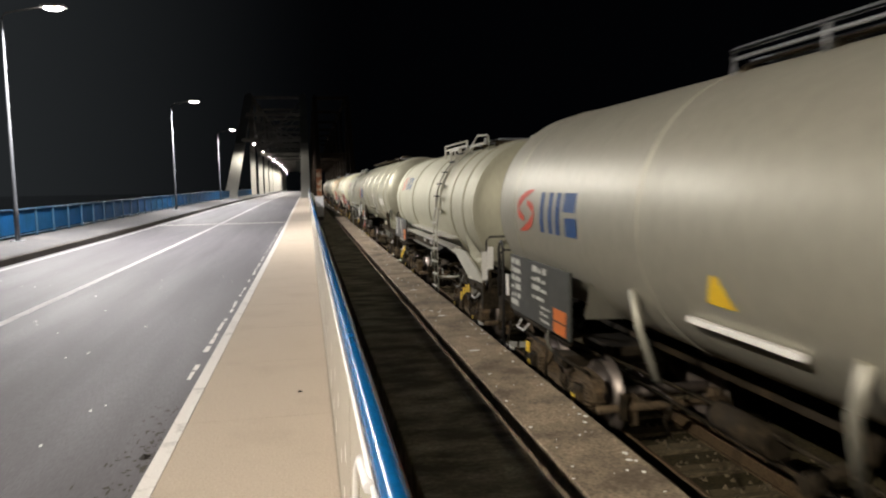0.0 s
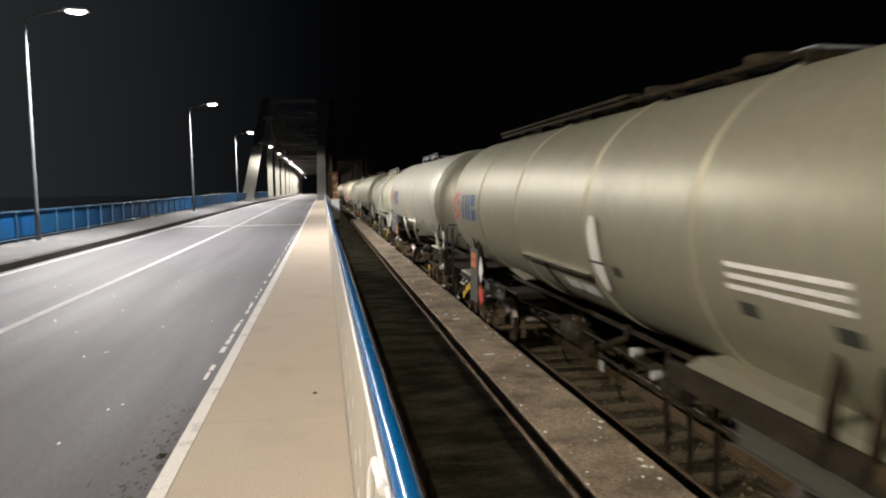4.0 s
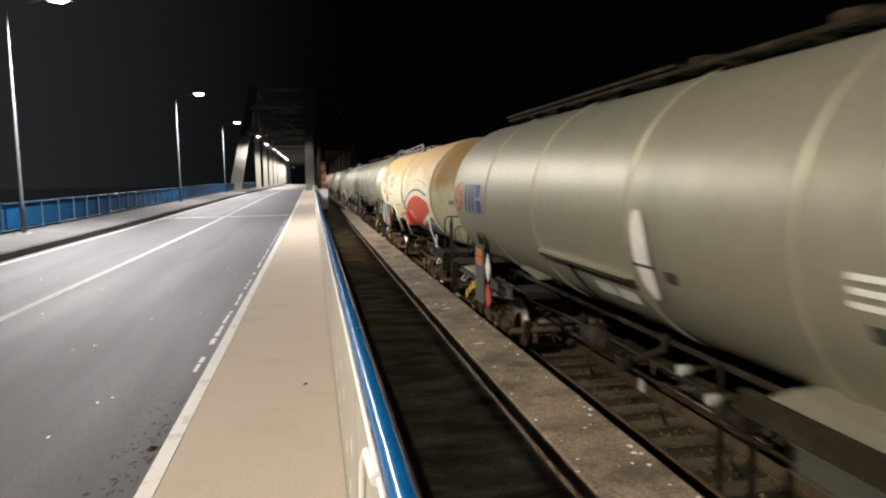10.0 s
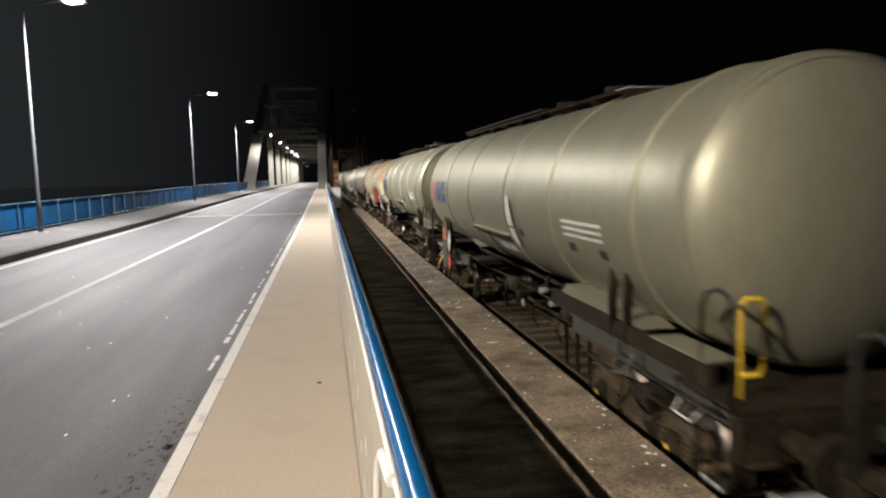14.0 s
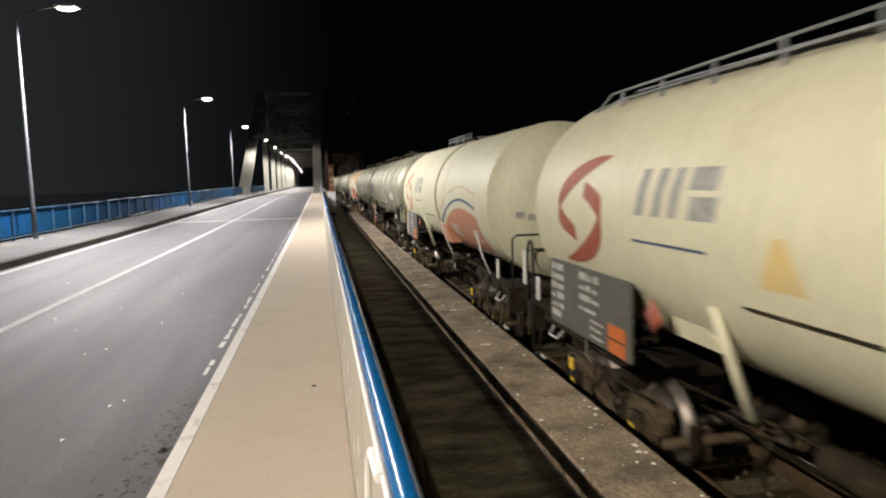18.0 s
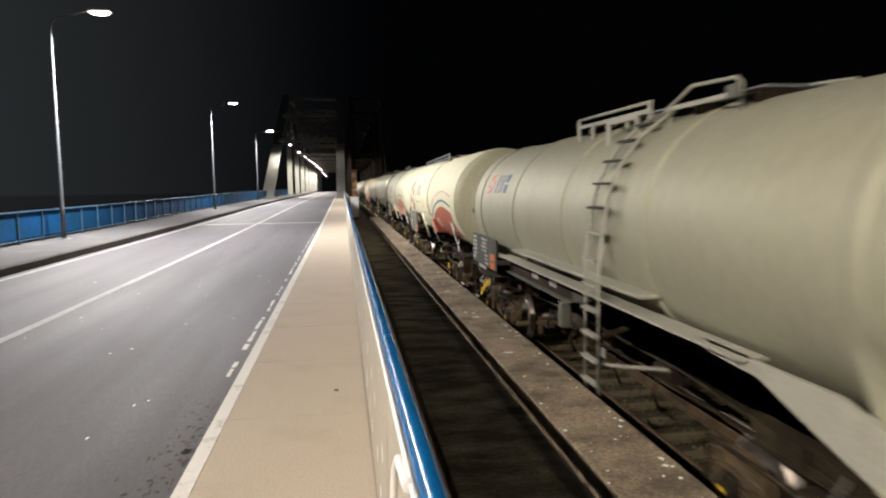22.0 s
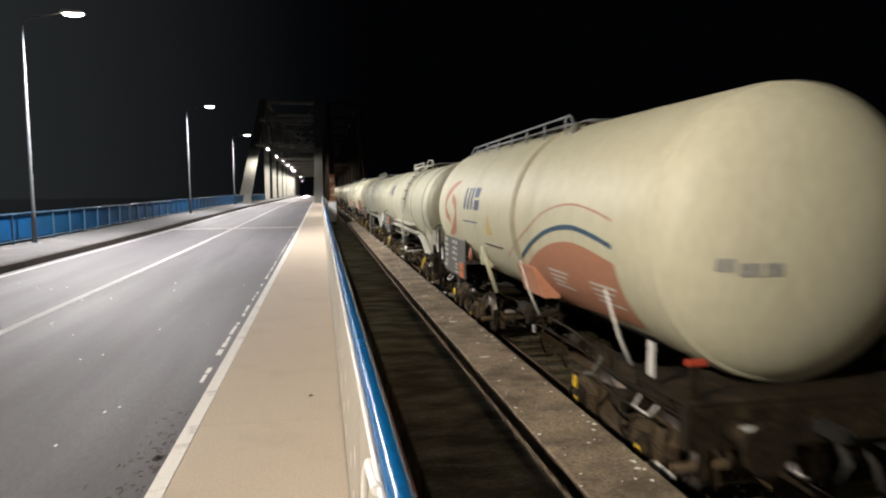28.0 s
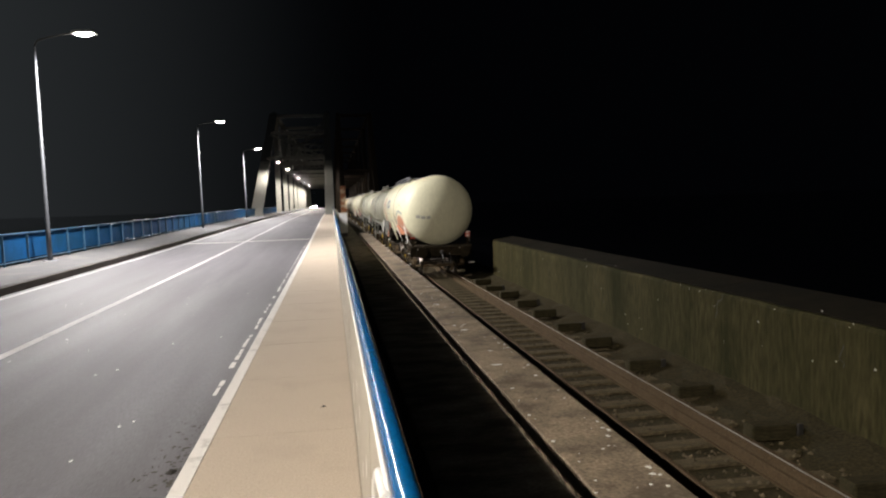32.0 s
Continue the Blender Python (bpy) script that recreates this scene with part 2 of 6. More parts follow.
# rust of that wagon gathers on the top of its tank, most of all at the ends
tree = OCHRE_TANK.node_tree
co = tree.nodes.new("ShaderNodeTexCoord")
sep = tree.nodes.new("ShaderNodeSeparateXYZ")
tree.links.new(co.outputs["Object"], sep.inputs[0])
tops = tree.nodes.new("ShaderNodeMapRange")
tops.inputs[1].default_value, tops.inputs[2].default_value = TANK_Z - 0.1, TANK_Z + 0.8
tree.links.new(sep.outputs[2], tops.inputs[0])
away = tree.nodes.new("ShaderNodeMath")
away.operation = "ABSOLUTE"
tree.links.new(sep.outputs[1], away.inputs[0])
ends = tree.nodes.new("ShaderNodeMapRange")
ends.inputs[1].default_value, ends.inputs[2].default_value = 4.2, 6.5
ends.inputs[3].default_value, ends.inputs[4].default_value = 0.52, 0.85
tree.links.new(away.outputs[0], ends.inputs[0])
gather = tree.nodes.new("ShaderNodeMath")
gather.operation = "MULTIPLY"
tree.links.new(tops.outputs[0], gather.inputs[0])
tree.links.new(ends.outputs[0], gather.inputs[1])
shift = tree.nodes.new("ShaderNodeMath")
shift.operation = "SUBTRACT"
tree.links.new(gather.outputs[0], shift.inputs[0])
shift.inputs[1].default_value = 0.27
add = tree.nodes.new("ShaderNodeMath")
mask = next(n for n in tree.nodes if n.type == "MAP_RANGE" and abs(n.inputs[4].default_value - 0.8) < 1e-4)
link = mask.inputs[0].links[0]
tree.links.new(link.from_socket, add.inputs[0])
tree.links.new(shift.outputs[0], add.inputs[1])
tree.links.new(add.outputs[0], mask.inputs[0])
RED_LOGO = surface("red_decal", (0.52, 0.075, 0.04), 0.5, grain=20, vary=0.12, stain=3, stained=0.2, dirt=(0.4, 0.2, 0.14), bump=0)
BRICK_RED = surface("brick_red_decal", (0.335, 0.092, 0.052), 0.6, grain=20, vary=0.15, stain=2, stained=0.35, dirt=(0.33, 0.15, 0.09), bump=0)
STRIPE_BLUE = surface("dull_blue_stripe", (0.03, 0.085, 0.15), 0.6, grain=20, vary=0.15, stain=3, stained=0.35, dirt=(0.12, 0.17, 0.2), bump=0)
WORN_BOARD = surface("weathered_data_board", (0.088, 0.084, 0.068), 0.7, grain=20, vary=0.2, stain=3, stained=0.5, dirt=(0.05, 0.046, 0.036), bump=0.03)
FADED_RED = surface("faded_red_decal", (0.50, 0.235, 0.14), 0.55, grain=20, vary=0.12, stain=2, stained=0.35, dirt=(0.42, 0.28, 0.2), bump=0)
BLUE_LOGO = surface("blue_decal", (0.016, 0.058, 0.17), 0.5, grain=20, vary=0.15, stain=4, stained=0.3, dirt=(0.07, 0.12, 0.2), bump=0)
NAVY = surface("navy_decal", (0.05, 0.09, 0.16), 0.55, grain=20, vary=0.15, stain=3, stained=0.3, dirt=(0.2, 0.2, 0.2), bump=0)
DULL_NAVY = surface("dull_navy_decal", (0.10, 0.115, 0.135), 0.65, grain=20, vary=0.2, stain=3, stained=0.4, dirt=(0.2, 0.2, 0.18), bump=0)
BOARD = surface("data_board", (0.034, 0.036, 0.030), 0.6, grain=20, vary=0.15, stain=3, stained=0.2, bump=0.03)
CHALK = surface("white_marking", (0.68, 0.67, 0.62), 0.6, grain=30, vary=0.1, stain=6, stained=0.4, dirt=(0.3, 0.29, 0.26), bump=0)
ORANGE = surface("orange_plate", (0.50, 0.13, 0.025), 0.5, grain=30, vary=0.08, stain=5, stained=0.2, dirt=(0.4, 0.12, 0.03), bump=0)
YELLOW = surface("yellow_paint", (0.75, 0.5, 0.03), 0.5, grain=30, vary=0.1, stain=5, stained=0.3, dirt=(0.3, 0.2, 0.04), bump=0.05)
BLACK = surface("black_steel", (0.018, 0.0165, 0.014), 0.7, 0.0, grain=30, vary=0.3, stain=3, stained=0.3, dirt=(0.06, 0.05, 0.04), bump=0.1)
UNDER = surface("grimy_underframe", (0.021, 0.016, 0.0095), 0.9, 0.0, grain=20, vary=0.5, stain=3.2, stained=0.75, dirt=(0.085, 0.060, 0.032), bump=0.4)
BOGIE_RUST = surface("rusty_bogie_steel", (0.085, 0.062, 0.037), 0.9, 0.0, grain=22, vary=0.5, stain=3.5, stained=0.75, dirt=(0.17, 0.115, 0.065), bump=0.4)
RED_RUST = surface("reddish_rusty_steel", (0.15, 0.083, 0.045), 0.9, 0.0, grain=22, vary=0.5, stain=3.5, stained=0.7, dirt=(0.08, 0.05, 0.03), bump=0.4)
WHEEL_STEEL = surface("wheel_steel", (0.20, 0.17, 0.145), 0.45, 0.7, grain=20, vary=0.2, stain=4, stained=0.4, dirt=(0.08, 0.06, 0.045), bump=0.05)
FRAME_GREY = surface("grey_frame_paint", (0.046, 0.044, 0.031), 0.75, 0.0, grain=25, vary=0.2, stain=2.5, stained=0.4, dirt=(0.06, 0.05, 0.04), bump=0.15)
FADED_NAVY = surface("worn_navy_decal", (0.30, 0.30, 0.27), 0.6, grain=18, vary=0.25, stain=3, stained=0.6, dirt=(0.5, 0.46, 0.36), bump=0)
CAGE_PAINT = surface("cage_paint", (0.36, 0.35, 0.29), 0.6, grain=25, vary=0.1, stain=4, stained=0.3, dirt=(0.2, 0.18, 0.13), bump=0.05)
LADDER_GREY = surface("ladder_paint", (0.11, 0.11, 0.085), 0.6, grain=25, vary=0.15, stain=4, stained=0.3, dirt=(0.06, 0.055, 0.04), bump=0.05)
BOARD_WHITE = surface("worn_board_writing", (0.42, 0.42, 0.38), 0.6, grain=40, vary=0.25, stain=9, stained=0.7, dirt=(0.12, 0.12, 0.10), bump=0)
FADED_YELLOW = surface("faded_yellow_sticker", (0.62, 0.47, 0.20), 0.55, grain=30, vary=0.1, stain=6, stained=0.4, dirt=(0.55, 0.5, 0.35), bump=0)

# ---------------------------------------------------------------- mesh helpers


def box(bm, x0, x1, y0, y1, z0, z1, bevel=0.0):
    v = [bm.verts.new((x, y, z)) for x in (x0, x1) for y in (y0, y1) for z in (z0, z1)]
    faces = [bm.faces.new([v[i] for i in q]) for q in
             ((0, 1, 3, 2), (4, 6, 7, 5), (0, 4, 5, 1), (2, 3, 7, 6), (0, 2, 6, 4), (1, 5, 7, 3))]
    if bevel:
        edges = list({e for f in faces for e in f.edges})
        bmesh.ops.bevel(bm, geom=edges, offset=bevel, segments=1, affect="EDGES")
    return bm


def tube(bm, points, r, seg=8, caps=True):
    """A round bar along a polyline."""
    pts = [Vector(p) for p in points]
    rings = []
    for i, p in enumerate(pts):
        d = (pts[min(i + 1, len(pts) - 1)] - pts[max(i - 1, 0)]).normalized()
        a = d.cross(Vector((0, 0, 1)))
        a = a.normalized() if a.length > 1e-3 else Vector((1, 0, 0))
        b = d.cross(a)
        rr = r[i] if isinstance(r, (list, tuple)) else r
        rings.append([bm.verts.new(p + rr * (math.cos(t) * a + math.sin(t) * b)) for t in [2 * math.pi * k / seg for k in range(seg)]])
    for q, s in zip(rings, rings[1:]):
        for k in range(seg):
            f = bm.faces.new((q[k], q[(k + 1) % seg], s[(k + 1) % seg], s[k]))
            f.smooth = True
    if caps:
        bm.faces.new(rings[0][::-1]), bm.faces.new(rings[-1])
    return bm


def revolve(bm, profile, seg=40, centre=(0, 0, 0), smooth=True):
    """Profile rows (r, y), turned round the y axis through centre."""
    cx, cy, cz = centre
    rings = []
    for r, y in profile:
        if r < 1e-4:
            rings.append([bm.verts.new((cx, cy + y, cz))])
        else:
            rings.append([bm.verts.new((cx + r * math.cos(t), cy + y, cz + r * math.sin(t))) for t in [2 * math.pi * k / seg for k in range(seg)]])
    for q, s in zip(rings, rings[1:]):
        for k in range(seg):
            k2 = (k + 1) % seg
            vs = [q[k % len(q)], q[k2 % len(q)], s[k2 % len(s)], s[k % len(s)]]
            vs = list(dict.fromkeys(vs))
            f = bm.faces.new(vs)
            f.smooth = smooth
    return bm


def poly(bm, pts):
    bm.faces.new([bm.verts.new(p) for p in pts])
    return bm


def mesh_of(name, bm, material):
    bmesh.ops.recalc_face_normals(bm, faces=bm.faces[:])
    me = bpy.data.meshes.new(name)
    bm.to_mesh(me)
    bm.free()
    me.materials.append(material)
    return me


def part(name, bm, material, parent, label="", at=None):
    ob = new(name, mesh_of(name, bm, material))
    ob.parent = parent
    if at is not None:
        ob.matrix_basis = at
    if label:
        tagged(ob, label)
    return ob


def piece(name, me, parent, at):
    """One more object on a mesh that is there already."""
    ob = new(name, me)
    ob.parent = parent
    ob.matrix_basis = at
    return ob


def thing(name, label, category, group="", m=None, kind=""):
    ob = new(name)
    ob.empty_display_size = 0.2
    if m is not None:
        ob.matrix_basis = m
    return tagged(ob, label, category, group, kind)


def solid(name, bm, material, label, category, kind="structure", group=""):
    return tagged(new(name, mesh_of(name, bm, material)), label, category, group, kind)


def B():
    return bmesh.new()


def sheet(bm, x0, x1, ys, z, depth=0.0):
    """A strip along the bridge that follows its rise; depth > 0 gives it thickness downwards."""
    top = [(bm.verts.new((x0, y, z + rise(y))), bm.verts.new((x1, y, z + rise(y)))) for y in ys]
    for a, b in zip(top, top[1:]):
        bm.faces.new((a[0], a[1], b[1], b[0]))
    if depth:
        low = [(bm.verts.new((x0, y, z - depth + rise(y))), bm.verts.new((x1, y, z - depth + rise(y)))) for y in ys]
        for a, b, c, d in zip(top, top[1:], low, low[1:]):
            bm.faces.new((a[0], b[0], d[0], c[0]))
            bm.faces.new((a[1], c[1], d[1], b[1]))
            bm.faces.new((c[0], d[0], d[1], c[1]))
        bm.faces.new((top[0][0], low[0][0], low[0][1], top[0][1]))
        bm.faces.new((top[-1][0], top[-1][1], low[-1][1], low[-1][0]))
    return bm


YS = [-40.0, -16.0, 0, 10] + [15 + 5 * i for i in range(17)] + [110, 150, 200, 260, 330, END_Y]
ROAD_YS = YS + [460, 600, 800, FAR_Y]

# ---------------------------------------------------------------- the setting
solid("water", poly(B(), [(-2500, -2500, -14), (2500, -2500, -14), (2500, 2500, -14), (-2500, 2500, -14)]), WATER,
      "dark river far below the bridge at night", "water")
solid("road", sheet(B(), -8.42, -1.231, ROAD_YS, -0.10, 0.5), ASPHALT, "worn grey asphalt roadway lit by street lamps", "road")
solid("footway", sheet(B(), -11.6, -8.56, ROAD_YS, 0.12, 0.5), FOOTWAY, "pale concrete footway along the far side of the roadway", "footway")
solid("kerb", sheet(B(), -8.557, -8.423, YS, 0.105, 0.4), KERB_DARK, "dark stone kerb between footway and roadway", "kerb")
solid("kerb_painted", sheet(B(), -1.228, -1.112, YS, 0.0, 0.35), WHITE_LINE, "kerb with worn white paint beside the walkway", "kerb")
solid("centre_line", sheet(B(), -4.98, -4.82, YS, -0.096), ROAD_LINE, "solid white line down the middle of the road", "road marking")
solid("edge_line", sheet(B(), -8.2, -8.06, YS, -0.096), ROAD_LINE, "solid white line along the edge of the road", "road marking")
bm = B()
for i in range(70):
    y = 7.5 + i * 0.42 + random.uniform(-0.1, 0.1)
    if random.random() < 0.72:
        w = random.uniform(0.02, 0.05)
        sheet(bm, -1.375 - w, -1.375 + random.uniform(0, 0.02), [y, y + random.uniform(0.12, 0.40)], -0.096)
solid("worn_edge_line", bm, WHITE_LINE, "flaking remains of an old white edge line", "road marking")
bm = B()
sheet(bm, -8.3, -1.24, [40.2, 40.66], -0.092)
solid("expansion_joint", bm, JOINT_STEEL, "pale expansion joint across the road", "joint")
solid("deck_beam", sheet(B(), -11.6, 0.40, ROAD_YS, -0.62, 0.9), KERB_DARK, "concrete deck under the roadway", "bridge deck")

walkway = thing("walkway", "beige concrete walkway between road and railway railing", "walkway", kind="structure")
part("bed", sheet(B(), -1.109, 0.112, YS, -0.03, 0.5), CONCRETE, walkway)
solid("edge_beam", sheet(B(), 0.114, 0.40, [y for y in YS if y <= 110], 0.008, 0.5), EDGE_CONCRETE, "grey concrete edge beam under the handrail", "edge beam")
# Added lip, hidden behind the handrail, to cast shade into the channel.
solid("upstand", sheet(B(), 0.345, 0.402, [y for y in YS if y <= 110], 0.12, 0.11), EDGE_CONCRETE, "added concrete lip, out of view, that shades the channel", "upstand")
# ---- track bed and channel


def slope_slab(y0, y1):
    """A thin coping that leans towards the track."""
    bm = box(B(), 6.674, 7.50, y0, y1, 0.0, 0.02, 0.006)
    for v in bm.verts:
        v.co.z += 0.225 + (v.co.x - 6.67) * 0.152
    return bm


bm = B()
box(bm, 0.74, 1.742, -40, END_Y, -0.62, -0.30, 0.01)
solid("channel_floor", bm, DARK_DECK, "shaded dirty concrete service channel beside the railway", "channel")
bm = B()
box(bm, 0.40, 0.738, -40, END_Y, -1.3, -0.95)
solid("gap_floor", bm, GRAVEL, "dark gap between the roadway deck and the channel", "gap")
bm = B()
box(bm, 1.745, 2.40, -40, 48, -1.75, -0.10, 0.008)
solid("ledge", bm, LEDGE, "worn concrete ledge with pale droppings beside the track", "ledge")
bm = B()
box(bm, 2.40, 7.6, -40, END_Y, -1.9, -1.425)
solid("track_bed", bm, GRAVEL, "dark ballast and dirt under the track", "track bed")
bm = B()
ends = []
wall_rnd = random.Random(11)
y = -40.0
while y < 28.4:
    w = wall_rnd.uniform(-0.012, 0.012)
    ends.append([bm.verts.new(p) for p in ((6.62, y, -1.9), (6.62 + w * 0.5, y, -0.6), (6.62 + w, y, 0.15 + w), (6.655 + w, y, 0.205 + w), (7.52, y, 0.335), (7.52, y, -1.9))])
    y += wall_rnd.uniform(0.35, 0.7)
ends.append([bm.verts.new(p) for p in ((6.62, 28.4, -1.9), (6.63, 28.4, -0.6), (6.64, 28.4, 0.2), (6.67, 28.4, 0.27), (7.52, 28.4, 0.36), (7.52, 28.4, -1.9))])
for p, q in zip(ends, ends[1:]):
    for k in range(6):
        bm.faces.new((p[k], p[(k + 1) % 6], q[(k + 1) % 6], q[k]))
bm.faces.new(ends[0][::-1]), bm.faces.new(ends[-1])
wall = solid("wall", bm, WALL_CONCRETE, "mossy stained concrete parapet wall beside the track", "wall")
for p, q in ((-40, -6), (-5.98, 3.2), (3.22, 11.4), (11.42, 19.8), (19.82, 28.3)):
    part("coping", slope_slab(p, q), WALL_CAP, wall, "thin coping, far darker than the wall")

# rails
RAIL = [(-0.075, -0.172), (0.075, -0.172), (0.075, -0.16), (0.02, -0.14), (0.012, -0.05), (0.036, -0.035), (0.036, 0), (-0.036, 0), (-0.036, -0.035), (-0.012, -0.05), (-0.02, -0.14), (-0.075, -0.16)]
for s in (-1, 1):
    bm = B()
    ends = [[bm.verts.new((TRACK_X + s * 0.753 + x, y, RAIL_Z + z)) for x, z in RAIL] for y in (-40, END_Y)]
    for k in range(12):
        bm.faces.new((ends[0][k], ends[0][(k + 1) % 12], ends[1][(k + 1) % 12], ends[1][k]))
    bm.faces.new(ends[0]), bm.faces.new(ends[1][::-1])
    rail = solid("rail", bm, RAIL_RUST, "rusty steel running rail with a bright worn head", "rail")
    part("head", box(B(), TRACK_X + s * 0.753 - 0.037, TRACK_X + s * 0.753 - 0.028, -40, END_Y, RAIL_Z - 0.01, RAIL_Z + 0.003), RAIL_BRIGHT, rail, "bright worn edge of the rail head")

    guard = solid("guard_rail", box(B(), TRACK_X + s * 0.52 - 0.035, TRACK_X + s * 0.52 + 0.035, -40, 60, RAIL_Z - 0.165, RAIL_Z - 0.02, 0.012), RAIL_RUST, "rusty guard rail inside the running rail", "rail")
    part("foot", box(B(), TRACK_X + s * 0.52 - 0.07, TRACK_X + s * 0.52 + 0.07, -40, 60, RAIL_Z - 0.174, RAIL_Z - 0.158), RAIL_RUST, guard)

# ---- sleepers
sleepers = thing("sleeper_bed", "row of old wooden sleepers under the rails", "sleepers", kind="structure")
bm = B()
box(bm, -1.3, 1.3, -0.125, 0.125, -0.16, 0, 0.012)
SLEEPER = mesh_of("sleeper", bm, SLEEPER_WOOD)
LONG_BM = B()
box(LONG_BM, -1.3, 1.62, -0.13, 0.13, -0.17, 0.0, 0.012)
LONG_SLEEPER = mesh_of("long_sleeper", LONG_BM, SLEEPER_WOOD)
BLOCK = mesh_of("block", box(B(), 0.98, 1.62, -0.13, 0.13, 0.003, 0.215, 0.02), OLD_TIMBER)
STRAP = mesh_of("strap", box(B(), 1.60, 1.68, -0.17, -0.135, -0.05, 0.235, 0.006), BLACK)
for i in range(120):
    y = -8 + i * 0.66
    if i % 3 == 1 and y < 28:
        at = pose(TRACK_X + random.uniform(-0.08, 0.10), y, RAIL_Z - 0.176, random.uniform(-3, 3), random.uniform(-2, 2), random.uniform(-4, 4))
        piece("block", BLOCK, sleepers, at)
        if i % 2:
            piece("strap", STRAP, sleepers, at)
    piece("sleeper", LONG_SLEEPER if i % 3 == 1 else SLEEPER, sleepers,
          pose(TRACK_X + random.uniform(-0.04, 0.04), y + random.uniform(-0.03, 0.03), RAIL_Z - 0.176 + random.uniform(-0.012, 0), 0, random.uniform(-0.5, 0.5), random.uniform(-1.2, 1.2)))

# ---- railing beside the track
railing = thing("railing", "blue tubular handrail on pale panels beside the railway", "railing")
bm = B()
rail_pts = [(0.188, y, 1.101 + rise(y)) for y in YS if y <= 104]
tube(bm, rail_pts, 0.046, 16)
part("handrail", bm, BLUE, railing, "glossy blue steel handrail tube")
part("lower_rail", tube(B(), [(0.1437, y, 1.030 + rise(y)) for y in YS if y <= 104], 0.012, 10), WHITE_PAINT, railing, "thin white painted rail under the handrail")
for i in range(61):
    y = -16.6 + 2.0 * i
    z = rise(y)
    part("post", tube(B(), [(0.24, y, 0.02 + z), (0.21, y, 0.6 + z), (0.181, y, 1.06 + z)], 0.018, 8), GALVANISED, railing)
for i in range(61):
    y = -16.6 + 2.0 * i
    bm = B()
    ring = [[bm.verts.new((x + o, yy, z + rise(yy))) for x, z in ((0.119 + 0.003 * (i % 2), 0.012), (0.134 + 0.003 * (i % 2), 1.017))] for yy in (y - 0.02, y + 1.0, y + 2.0) for o in (0, 0.012)]
    for k in (0, 2):
        for p, q in ((ring[k], ring[k + 2]), (ring[k + 1], ring[k + 3])):
            bm.faces.new((p[0], p[1], q[1], q[0]))
        for j in (0, 1):
            bm.faces.new((ring[k][j], ring[k + 2][j], ring[k + 3][j], ring[k + 1][j]))
    for k in (0, 4):
        bm.faces.new((ring[k][0], ring[k][1], ring[k + 1][1], ring[k + 1][0]))
    part("panel", bm, PANEL_GREY, railing, "grey sheet panel under the handrail")
part("curved_bracket", tube(B(), [(0.1300, 2.20, 1.03), (0.1280, 2.56, 0.98), (0.1262, 2.70, 0.89), (0.1245, 2.76, 0.78), (0.1220, 2.80, 0.62), (0.1180, 2.86, 0.36), (0.116, 2.95, 0.03)], 0.02, 8), WHITE_PAINT, railing, "curved white bracket")
SPACER = mesh_of("spacer", box(B(), -0.006, 0.006, -0.022, 0.022, -0.012, 0.012), WHITE_PAINT)
for i in range(140):
    y = -2.4 + 0.30 * i
    piece("spacer", SPACER, railing, pose(0.166, y + random.uniform(-0.03, 0.03), 1.044 + rise(y)))

# ---- far railing
far_railing = thing("far_railing", "blue steel railing along the far footway", "railing")
for z, r in ((1.13, 0.030), (0.12, 0.024)):
    bm = B()
    tube(bm, [(-11.3, y, z + 0.12 + rise(y)) for y in YS if y <= 150], r, 8)
    part("rail", bm, POST_BLUE, far_railing)
POST_M = mesh_of("post", box(B(), -0.03, 0.03, -0.03, 0.03, 0, 1.13, 0.006), POST_BLUE)
for i in range(76):
    y = -4 + 2.0 * i
    piece("post", POST_M, far_railing, pose(-11.3, y, 0.12 + rise(y)))
    bm = B()
    box(bm, -11.352, -11.34, y + 0.035, y + 1.965, 0.30, 1.20)
    for v in bm.verts:
        v.co.z += rise(v.co.y)
    part("panel", bm, FAR_BLUE, far_railing)

# ---- lamp posts


def lamp_shell(x0, x1, w, z0, z1):
    """A flat street lamp head, open below, with sloping shoulders."""
    bm = B()
    rings = [[bm.verts.new((x, y, z)) for x, y in ((x0 + g, -w + g), (x1 - g, -w + g), (x1 - g, w - g), (x0 + g, w - g))] for g, z in ((0.03, z0 + 0.02), (0, z0), (0, z0 + 0.06), (0.07, z1))]
    for a, b in zip(rings, rings[1:]):
        for k in range(4):
            bm.faces.new((a[k], a[(k + 1) % 4], b[(k + 1) % 4], b[k]))
    bm.faces.new(rings[-1]), bm.faces.new(rings[0][::-1])
    return bm


def lamp_bowl(xc, rx, ry, z, drop):
    """The lit glass under a lamp head, bulged into a shallow bowl to stand for its glare."""
    bm = B()
    seg = 20
    rings = [[bm.verts.new((xc + rx * math.cos(a) * math.cos(2 * math.pi * k / seg), ry * math.cos(a) * math.sin(2 * math.pi * k / seg), z - drop * math.sin(a))) for k in range(seg)] for a in (0.0, 0.4, 0.8, 1.2)]
    for a, b in zip(rings, rings[1:]):
        for k in range(seg):
            bm.faces.new((a[k], a[(k + 1) % seg], b[(k + 1) % seg], b[k]))
    bm.faces.new(rings[-1]), bm.faces.new(rings[0][::-1])
    return bm


